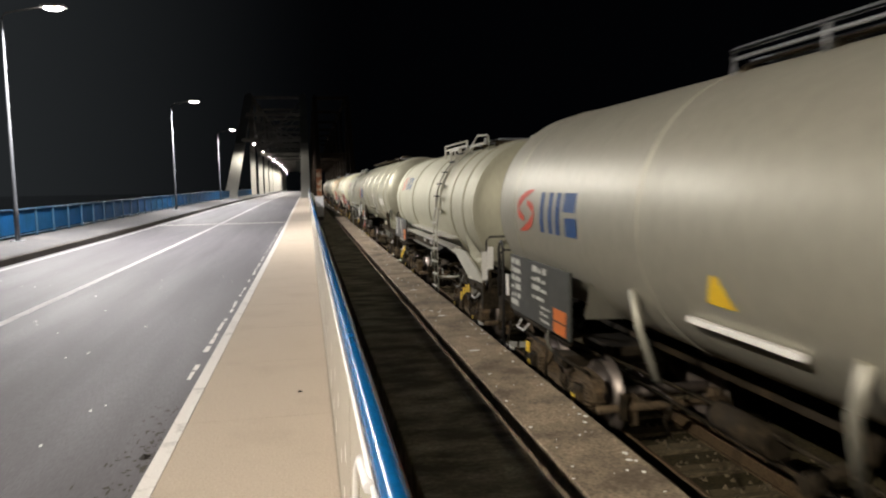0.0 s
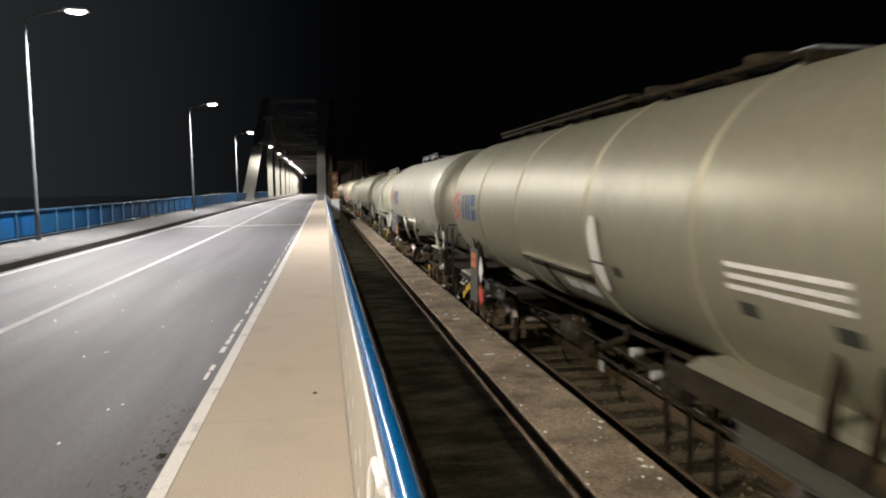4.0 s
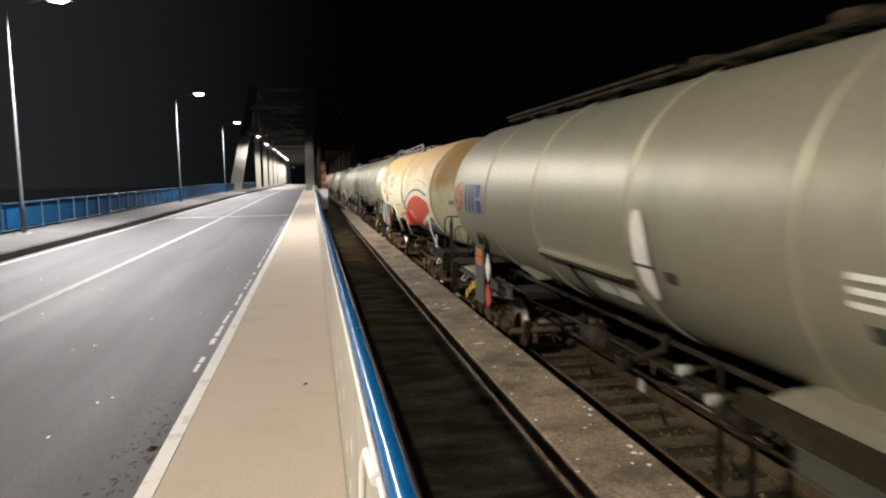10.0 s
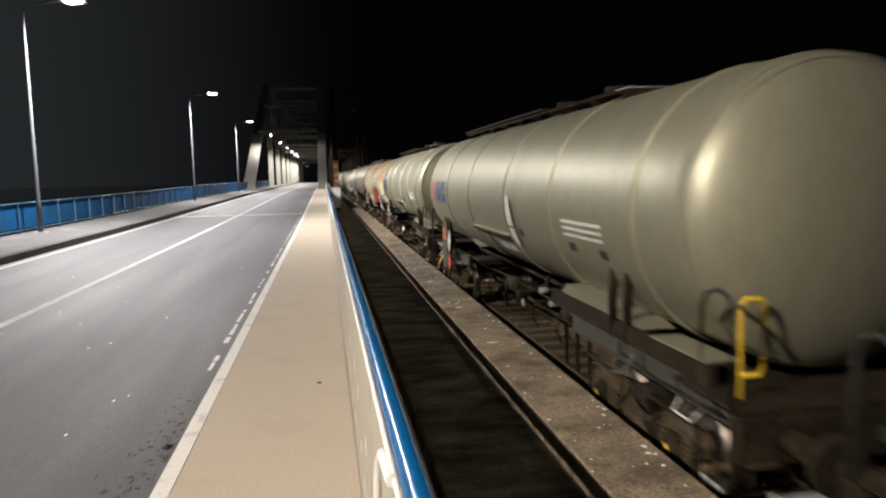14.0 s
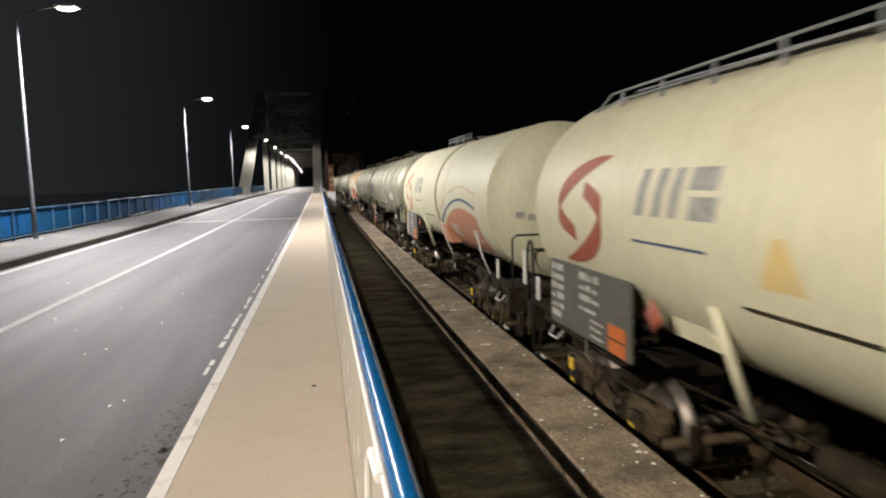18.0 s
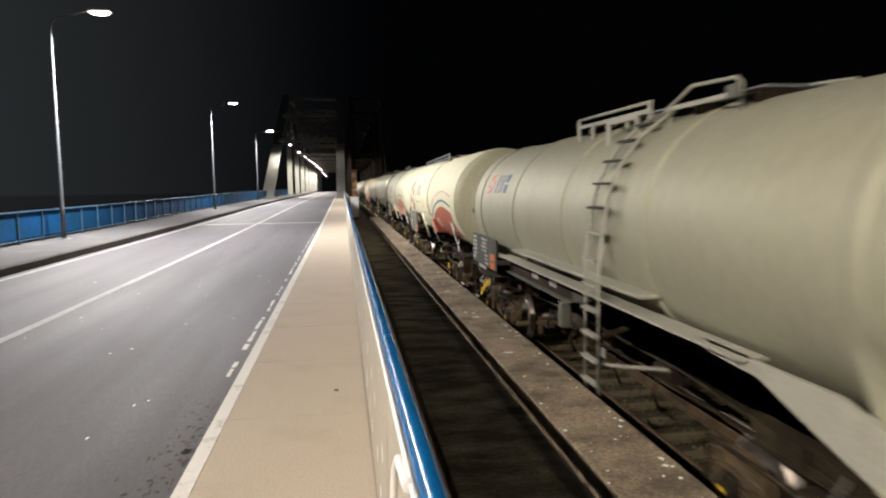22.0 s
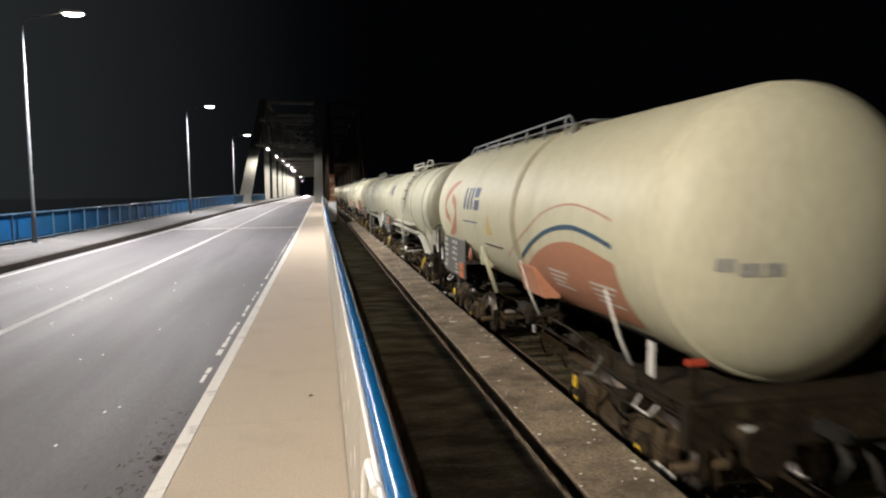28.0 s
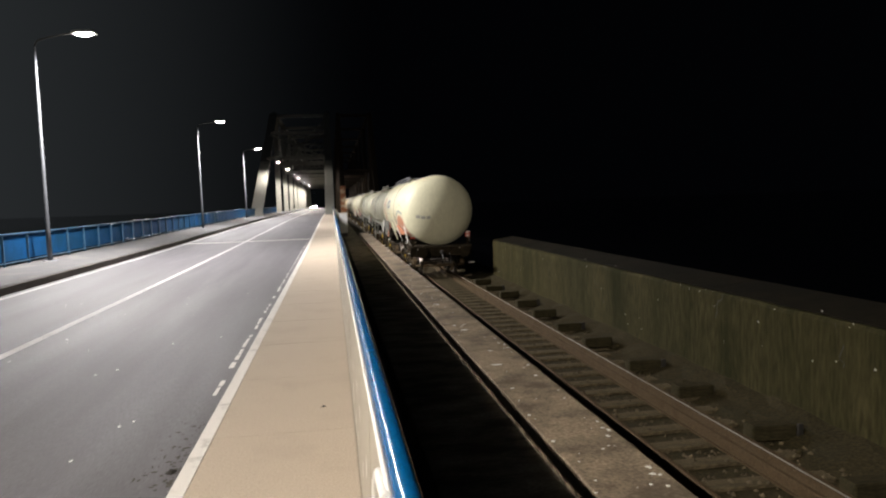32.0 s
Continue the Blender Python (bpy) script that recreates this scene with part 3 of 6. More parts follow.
def lamp_post():
    t = thing("street_lamp", "tall grey steel street lamp with a lit LED head", "street lamp", "lamps along the footway")
    part("base_plate", box(B(), -0.22, 0.22, -0.22, 0.22, 0, 0.025, 0.006), GALVANISED, t)
    part("pole", tube(B(), [(0, 0, 0.02), (0, 0, 1.2), (0, 0, 1.25), (0, 0, 8.1)], [0.09, 0.085, 0.072, 0.032], 16), POLE_GREY, t)
    part("arm", tube(B(), [(0, 0, 8.06), (0.04, 0, 8.22), (0.16, 0, 8.33), (0.5, 0, 8.42), (1.42, 0, 8.60)], 0.026, 8), BLACK, t)
    part("lamp_head", lamp_shell(1.36, 2.20, 0.17, 8.56, 8.70), GALVANISED, t)
    part("lens", lamp_bowl(1.78, 0.34, 0.145, 8.575, 0.10), LED, t, "brightly lit lamp lens")
    for sx in (-1, 1):
        for sy in (-1, 1):
            part("bolt", tube(B(), [(sx * 0.17, sy * 0.17, 0.02), (sx * 0.17, sy * 0.17, 0.07)], 0.018, 6), GALVANISED, t)
    return t


first_post = lamp_post()
first_post.matrix_basis = pose(POST_X, POSTS[1], 0.12)
for x, y in zip((-10.55, -10.75, -10.4, -10.5), POSTS[:1] + POSTS[2:]):
    copy_thing(first_post, pose(x, y, 0.12 + rise(y)))

# ---- the great truss of the main span
span = thing("truss_span", "steel truss span coloured pale where lamplit and dark where unlit", "bridge truss", kind="structure")
base = rise(200)


def leg(name, material, x0, x1, foot, top, depth, parent, flare=0.0):
    """A leg from foot (y, z) to top (y, z)."""
    bm = B()
    (ya, za), (yb, zb) = foot, top
    rows = [(0.0, flare), (0.12, 0.0), (1.0, 0.0)] if flare else [(0.0, 0.0), (1.0, 0.0)]
    rings = []
    for s, fl in rows:
        y, z = ya + (yb - ya) * s, za + (zb - za) * s
        rings.append([bm.verts.new(p) for p in ((x0 - fl * 0.2, y - depth / 2, z), (x1 + fl, y - depth / 2, z), (x1 + fl, y + depth / 2, z), (x0 - fl * 0.2, y + depth / 2, z))])
    for a, b in zip(rings, rings[1:]):
        for k in range(4):
            bm.faces.new((a[k], a[(k + 1) % 4], b[(k + 1) % 4], b[k]))
    bm.faces.new(rings[0]), bm.faces.new(rings[-1][::-1])
    part(name, bm, material, parent)


TOP = 21.0
for x0, x1, fl in ((-11.95, -10.35, 0.45), (-0.95, 0.40, 0.55)):
    # above this height the legs take the darker colour that stands for missing lamplight
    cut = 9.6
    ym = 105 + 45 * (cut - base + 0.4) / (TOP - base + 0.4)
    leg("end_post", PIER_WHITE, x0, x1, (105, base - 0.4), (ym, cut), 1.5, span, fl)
    leg("end_post_top", TRUSS_UNLIT, x0, x1, (ym, cut), (105 + 45, TOP), 1.4, span)
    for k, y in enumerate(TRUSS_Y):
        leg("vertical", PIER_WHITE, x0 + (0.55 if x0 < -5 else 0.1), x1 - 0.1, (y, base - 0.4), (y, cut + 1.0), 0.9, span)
        leg("vertical_top", TRUSS_UNLIT, x0 + (0.55 if x0 < -5 else 0.1), x1 - 0.1, (y, cut + 1.0), (y, TOP + 1.5 * math.sin(math.pi * k / 9)), 0.85, span)
    bm = B()
    for k, (a, b) in enumerate(zip(TRUSS_Y, TRUSS_Y[1:])):
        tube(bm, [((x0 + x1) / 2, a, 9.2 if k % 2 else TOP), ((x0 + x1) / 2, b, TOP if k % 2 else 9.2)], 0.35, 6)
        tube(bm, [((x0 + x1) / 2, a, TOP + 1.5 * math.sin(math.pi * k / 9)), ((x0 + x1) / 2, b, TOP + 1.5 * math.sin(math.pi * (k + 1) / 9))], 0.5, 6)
    part("web", bm, TRUSS_UNLIT, span)
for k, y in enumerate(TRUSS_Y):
    part("cross_beam", box(B(), -10.7, -0.9, y - 0.35, y + 0.35, 10.2 if k == 0 else 8.3 + base + 0.9, 11.0 if k == 0 else 9.9 + base), PIER_WHITE if k else TRUSS_UNLIT, span)
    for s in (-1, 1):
        part("sway_brace", tube(B(), [(-5.8 - s * 4.9, y, 11.0), (-5.8, y, 14.5), (-5.8 + s * 4.9, y, 19.5)], 0.14, 6), TRUSS_UNLIT, span)
    part("top_strut", box(B(), -10.7, -0.9, y - 0.2, y + 0.2, 20.2, 20.8), TRUSS_UNLIT, span)
# portal bracing in the slope of the end posts
for s in (-1, 1):
    part("portal_brace", tube(B(), [(-5.8 - s * 4.9, 149.7, 10.1), (-5.8 + s * 4.9, 149.7, 7.4)], 0.06, 6), TRUSS_UNLIT, span)
    part("portal_brace", tube(B(), [(-5.8 - s * 4.9, 133.0, 15.0), (-5.8 + s * 4.9, 123.0, 10.0)], 0.13, 6), TRUSS_UNLIT, span)
part("portal_strut", box(B(), -10.5, -0.8, 122.2, 122.9, 9.7, 10.2), TRUSS_UNLIT, span)
part("portal_strut", box(B(), -10.5, -0.8, 132.0, 132.6, 15.0, 15.5), TRUSS_UNLIT, span)

# street lamps fixed to the truss legs
for y in TRUSS_LAMPS:
    t = thing("truss_lamp", "lit LED street lamp on a bracket of the truss", "street lamp", "lamps on the truss", pose(HEAD_X + 0.35, y, HEAD_Z + rise(y)))
    part("bracket", tube(B(), [(-2.4, 0, -0.25), (-1.2, 0, 0.0), (-0.3, 0, 0.02)], 0.035, 6), BLACK, t)
    part("lamp_head", lamp_shell(-0.30, 0.36, 0.17, -0.03, 0.10), GALVANISED, t)
    part("lens", lamp_bowl(0.03, 0.22 if y < 240 else 0.13, 0.145, -0.015, 0.10), LED, t)

# rail truss end post, rusting at its lit foot; the unlit rest is coloured near black
rail_span = thing("rail_truss", "rusting end frame of the railway truss", "bridge truss", kind="structure")
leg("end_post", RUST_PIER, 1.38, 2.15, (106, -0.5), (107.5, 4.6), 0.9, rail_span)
leg("end_post_top", RAIL_TRUSS_UNLIT, 1.42, 2.11, (107.5, 4.6), (124, 17.5), 0.85, rail_span)
leg("end_post", RAIL_TRUSS_UNLIT, 6.85, 7.6, (106, -1.6), (124, 17.5), 0.9, rail_span)
for i in range(7):
    y = 124 + 23 * i
    for x0, x1 in ((1.42, 2.1), (6.9, 7.58)):
        leg("vertical", RAIL_TRUSS_UNLIT, x0, x1, (y, -1.6), (y, 17.5), 0.5, rail_span)
        part("diagonal", tube(B(), [((x0 + x1) / 2, y, 17.3), ((x0 + x1) / 2, y + 11.5, -0.6), ((x0 + x1) / 2, y + 23, 17.3)], 0.22, 6), RAIL_TRUSS_UNLIT, rail_span)
        part("top_chord", tube(B(), [((x0 + x1) / 2, y, 17.5), ((x0 + x1) / 2, y + 23, 17.5)], 0.35, 6), RAIL_TRUSS_UNLIT, rail_span)
    part("cross_beam", box(B(), 2.1, 6.9, y - 0.25, y + 0.25, 7.2, 7.8), RAIL_TRUSS_UNLIT, rail_span)
    part("cross_beam", box(B(), 2.1, 6.9, y - 0.25, y + 0.25, 17.0, 17.5), RAIL_TRUSS_UNLIT, rail_span)

# cabinet at the railing
cab = thing("switch_cabinet", "pale grey metal switch cabinet behind the railing", "cabinet", m=pose(0.75, 48.0, -0.30))
part("plinth", box(B(), -0.24, 0.24, -0.22, 0.22, 0, 0.25, 0.01), KERB_DARK, cab)
part("body", box(B(), -0.27, 0.27, -0.25, 0.25, 0.25, 1.55, 0.012), CABINET_GREY, cab)
part("roof", box(B(), -0.31, 0.31, -0.29, 0.29, 1.55, 1.62, 0.015), WHITE_PAINT, cab)
part("door", box(B(), -0.23, 0.23, -0.265, -0.252, 0.3, 1.5, 0.004), CABINET_GREY, cab)
part("handle", box(B(), 0.14, 0.17, -0.29, -0.266, 0.85, 0.98), BLACK, cab)

# far car with its headlights on
car = thing("car", "oncoming car with bright headlights on the far bridge", "car", m=pose(-5.9, 250, -0.096 + base))
bm = B()
box(bm, -0.88, 0.88, -2.1, 2.1, 0.3, 0.85, 0.1)
body = part("body", bm, BLACK, car)
bm = B()
box(bm, -0.72, 0.72, -1.0, 1.6, 0.852, 1.42, 0.2)
part("cabin", bm, BLACK, car)
for s in (-1, 1):
    part("headlight", tube(B(), [(s * 0.62, -2.14, 0.66), (s * 0.62, -2.06, 0.66)], 0.13, 12), HEADLIGHT, car, "lit white headlight")
    for y in (-1.3, 1.3):
        part("wheel", tube(B(), [(s * 0.7, y, 0.31), (s * 0.9, y, 0.31)], 0.31, 18), BLACK, car)

# ---------------------------------------------------------------- the train


AXIS = {"z": TANK_Z}    # height of the axis of the tank that is being built


def skin(r, y, a, o=0.006):
    """A point on the tank's near side: y along the wagon, a the angle above the horizontal."""
    return (-(r + o) * math.cos(a), y, AXIS["z"] + (r + o) * math.sin(a))


def patch(bm, r, y0, y1, a0, a1, o=0.006, lean=0.0):
    """A patch on the tank; lean shifts its top along the wagon."""
    n = max(1, int(abs(a1 - a0) / 0.12))
    rows = [[bm.verts.new(skin(r, y + lean * (k / n - 0.5), a0 + (a1 - a0) * k / n, o)) for y in (y0, y1)] for k in range(n + 1)]
    for p, q in zip(rows, rows[1:]):
        bm.faces.new((p[0], p[1], q[1], q[0]))
    return bm


def ribbon(bm, r, rows, o=0.006):
    """A band over the tank: rows (y, lower angle, upper angle)."""
    made = []
    for y, a0, a1 in rows:
        n = 10
        made.append([bm.verts.new(skin(r, y, a0 + (a1 - a0) * k / n, o)) for k in range(n + 1)])
    for p, q in zip(made, made[1:]):
        for k in range(10):
            f = bm.faces.new((p[k], p[k + 1], q[k + 1], q[k]))
            f.smooth = True
    return bm


def swirl(bm, r, yc, ac, w, h, o=0.007):
    """The two hooked arcs of the mark; w along the wagon in metres, h in radians."""
    line = [(0.78, 1.0, 0.02), (0.40, 0.92, 0.10), (0.0, 0.78, 0.16), (-0.38, 0.58, 0.20), (-0.66, 0.34, 0.22), (-0.80, 0.08, 0.22), (-0.72, -0.12, 0.20), (-0.48, -0.27, 0.17), (-0.15, -0.42, 0.14)]
    fine = []
    for p, q in zip(line, line[1:]):
        n = line.index(p)
        pre, post = line[max(n - 1, 0)], line[min(n + 2, len(line) - 1)]
        for k in range(4):
            v = k / 4
            fine.append(tuple(0.5 * (2 * p[i] + (q[i] - pre[i]) * v + (2 * pre[i] - 5 * p[i] + 4 * q[i] - post[i]) * v * v + (3 * p[i] - pre[i] - 3 * q[i] + post[i]) * v ** 3) for i in range(3)))
    fine.append(line[-1])
    for s in (1, -1):
        cols = [[bm.verts.new(skin(r, yc - x * s * w / 2, ac + (y + t * (1 - k / 2)) * s * h / 2, o)) for k in range(5)] for x, y, t in fine]
        for p, q in zip(cols, cols[1:]):
            for k in range(4):
                bm.faces.new((p[k], q[k], q[k + 1], p[k + 1]))
    return bm


def word_bars(parent, material, r, y, a, w, h, o=0.008):
    """The name on the tank as plain slanted bars, each a part."""
    for u0, u1, v0, v1, lean in ((0.0, 0.12, 0, 1, -0.05), (0.25, 0.37, 0, 1, -0.05), (0.46, 0.58, 0, 1, -0.05), (0.68, 0.98, 0.56, 1.0, -0.02), (0.70, 1.0, 0.0, 0.44, -0.02)):
        part("name_bar", patch(B(), r, y - w * u0, y - w * u1, a + h * (v0 - 0.5), a + h * (v1 - 0.5), o, lean * w), material, parent)


def bogie_frame(steel):
    """Meshes of one two-axle bogie, middle at the origin, z = 0 on the rail."""
    out = []
    top = [(-1.34, 0.62), (-1.26, 0.74), (-0.98, 0.78), (-0.70, 0.76), (-0.50, 0.66), (-0.36, 0.52), (-0.20, 0.46), (0.0, 0.45), (0.20, 0.46), (0.36, 0.52), (0.50, 0.66), (0.70, 0.76), (0.98, 0.78), (1.26, 0.74), (1.34, 0.62)]
    low = [(-1.30, 0.50), (-1.20, 0.62), (-0.98, 0.66), (-0.76, 0.63), (-0.60, 0.50), (-0.46, 0.34), (-0.26, 0.24), (0.0, 0.22), (0.26, 0.24), (0.46, 0.34), (0.60, 0.50), (0.76, 0.63), (0.98, 0.66), (1.20, 0.62), (1.30, 0.50)]
    for s in (-1, 1):
        bm = B()
        cols = [[bm.verts.new((s * x, y, z)) for x, (y, z) in ((0.96, p), (1.04, p), (1.04, q), (0.96, q))] for p, q in zip(top, low)]
        for p, q in zip(cols, cols[1:]):
            for k in range(4):
                bm.faces.new((p[k], p[(k + 1) % 4], q[(k + 1) % 4], q[k]))
        bm.faces.new(cols[0]), bm.faces.new(cols[-1][::-1])
        out.append(("side_frame", mesh_of("side_frame", bm, steel), ""))
        for line, o in ((top, 0.018), (low, -0.018)):
            bm = B()
            cols = [[bm.verts.new((s * x, y, z + dz)) for x, dz in ((0.93, 0), (1.10, 0), (1.10, o), (0.93, o))] for y, z in line]
            for p, q in zip(cols, cols[1:]):
                for k in range(4):
                    bm.faces.new((p[k], p[(k + 1) % 4], q[(k + 1) % 4], q[k]))
            bm.faces.new(cols[0]), bm.faces.new(cols[-1][::-1])
            out.append(("flange", mesh_of("flange", bm, steel), ""))
        for y in (-0.9, 0.9):
            bm = B()
            box(bm, min(s * 0.97, s * 1.15), max(s * 0.97, s * 1.15), y - 0.13, y + 0.13, 0.34, 0.60, 0.03)
            box(bm, min(s * 0.98, s * 1.12), max(s * 0.98, s * 1.12), y - 0.34, y + 0.34, 0.30, 0.36, 0.01)
            tube(bm, [(s * 1.12, y, 0.46), (s * 1.19, y, 0.46)], 0.125, 14)
            out.append(("axle_box", mesh_of("axle_box", bm, UNDER), ""))
            bm = B()
            tube(bm, [(s * 1.188, y, 0.46), (s * 1.20, y, 0.46)], 0.05, 10)
            out.append(("axle_cap", mesh_of("axle_cap", bm, YELLOW), "yellow axle cap"))
            for dy in (-0.24, 0.24):
                bm = B()
                for k in range(5):
                    tube(bm, [(s * 1.06, y + dy, 0.37 + 0.055 * k), (s * 1.06, y + dy, 0.40 + 0.055 * k)], 0.075, 10)
                out.append(("spring", mesh_of("spring", bm, steel), ""))
            bm = B()
            tube(bm, [(s * 1.09, y + 0.36, 0.62), (s * 1.12, y + 0.40, 0.42), (s * 1.09, y + 0.42, 0.30)], 0.025, 6)
            out.append(("link", mesh_of("link", bm, UNDER), ""))
        bm = B()
        tube(bm, [(s * 1.14, -1.25, 0.86), (s * 1.14, -0.3, 0.83), (s * 1.12, 0.3, 0.84), (s * 1.14, 1.25, 0.86)], 0.022, 6)
        out.append(("brake_pipe", mesh_of("brake_pipe", bm, UNDER), ""))
        for y in (-0.32, 0.32):
            bm = B()
            tube(bm, [(s * 1.10, y, 0.78), (s * 1.13, y, 0.50), (s * 1.08, y * 1.3, 0.34)], 0.02, 6)
            out.append(("brake_hanger", mesh_of("brake_hanger", bm, UNDER), ""))
    bm = B()
    box(bm, -1.05, 1.05, -0.22, 0.22, 0.62, 0.80, 0.03)
    box(bm, -0.5, 0.5, -0.5, 0.5, 0.80, 0.95, 0.03)
    out.append(("bolster", mesh_of("bolster", bm, UNDER), ""))
    for e in (-1, 1):
        bm = B()
        tube(bm, [(-1.05, e * 1.36, 0.42), (1.05, e * 1.36, 0.42)], 0.05, 8)
        box(bm, -0.62, -0.52, e * 1.30 - 0.05, e * 1.30 + 0.1, 0.18, 0.55)
        box(bm, 0.52, 0.62, e * 1.30 - 0.05, e * 1.30 + 0.1, 0.18, 0.55)
        out.append(("brake_beam", mesh_of("brake_beam", bm, steel), ""))
        for s in (-1, 1):
            bm = B()
            box(bm, s * 0.74 - 0.05, s * 0.74 + 0.05, e * 1.42 - 0.03, e * 1.42 + 0.04, 0.28, 0.62, 0.015)
            out.append(("brake_shoe", mesh_of("brake_shoe", bm, UNDER), ""))
    return out


BOGIE, RUSTY_BOGIE = bogie_frame(BOGIE_RUST), bogie_frame(RED_RUST)
bm = B()
tube(bm, [(-0.85, 0, 0), (0.85, 0, 0)], 0.075, 10)
for s in (-1, 1):
    prof = [(0.08, 0.0), (0.40, 0.03), (0.41, 0.02), (0.46, 0.0), (0.49, 0.012), (0.49, 0.03), (0.465, 0.05), (0.46, 0.135), (0.40, 0.135), (0.38, 0.10), (0.12, 0.075), (0.12, 0.16), (0.08, 0.16)]
    seg = 32
    rings = [[bm.verts.new((s * (0.68 + x), r * math.cos(2 * math.pi * k / seg), r * math.sin(2 * math.pi * k / seg))) for k in range(seg)] for r, x in prof]
    for q, w in zip(rings, rings[1:]):
        for k in range(seg):
            f = bm.faces.new((q[k], q[(k + 1) % seg], w[(k + 1) % seg], w[k]))
            f.smooth = True
WHEELSET = mesh_of("wheelset", bm, WHEEL_STEEL)
WHEELS = []


def buffer_bm(s, e, y):
    bm = B()
    tube(bm, [(s * 0.875, y, 1.06), (s * 0.875, y + e * 0.32, 1.06)], 0.11, 12)
    tube(bm, [(s * 0.875, y + e * 0.32, 1.06), (s * 0.875, y + e * 0.50, 1.06)], 0.075, 12)
    tube(bm, [(s * 0.875, y + e * 0.50, 1.06), (s * 0.875, y + e * 0.54, 1.06)], 0.23, 20)
    return bm


def slab_part(name, pts, thick, material, parent, label=""):
    """A plate from its outline (x, y, z), made thick towards +x."""
    return part(name, slab_bm(pts, thick), material, parent, label)


def slab_bm(pts, thick):
    bm = B()
    va = [bm.verts.new(p) for p in pts]
    vb = [bm.verts.new((p[0] + thick, p[1], p[2])) for p in pts]
    bm.faces.new(va), bm.faces.new(vb[::-1])
    n = len(pts)
    for k in range(n):
        bm.faces.new((va[k], va[(k + 1) % n], vb[(k + 1) % n], vb[k]))
    return bm


def lettering(parent, x, y0, y1, z0, z1, lines, seed):
    """Unreadable writing as short pale bars on a board."""
    rnd = random.Random(seed)
    step = (z1 - z0) / lines
    for k in range(lines):
        z = z1 - (k + 0.75) * step
        y = y1
        while y > y0 + 0.06:
            w = min(rnd.choice((0.08, 0.14, 0.22, 0.34)), y - y0)
            part("lettering", box(B(), x - 0.004, x, y - w, y, z, z + step * rnd.choice((0.35, 0.55, 0.7))), BOARD_WHITE, parent)
            y -= w + rnd.uniform(0.03, 0.09)


STYLES = {
    # paint, bands (metres behind the front of the barrel), data board, long top rail
    "smooth": (SMOOTH_TANK, (0.75, 4.6, -0.7), True),
    "banded": (GREY_TANK, (2.75, 5.35, 8.3, 10.7, -0.9), False),
    "ladder": (LIGHT_TANK, (0.8, 3.75, 6.6, 9.35, -0.7), True),
    "cream": (CREAM_TANK, (4.05, 6.85, -1.9), True),
    "plain_cream": (CREAM_TANK, (4.3, 7.0, -2.1), True),
    "ochre": (OCHRE_TANK, (0.86, 4.4, 7.1, -2.0), True),
}


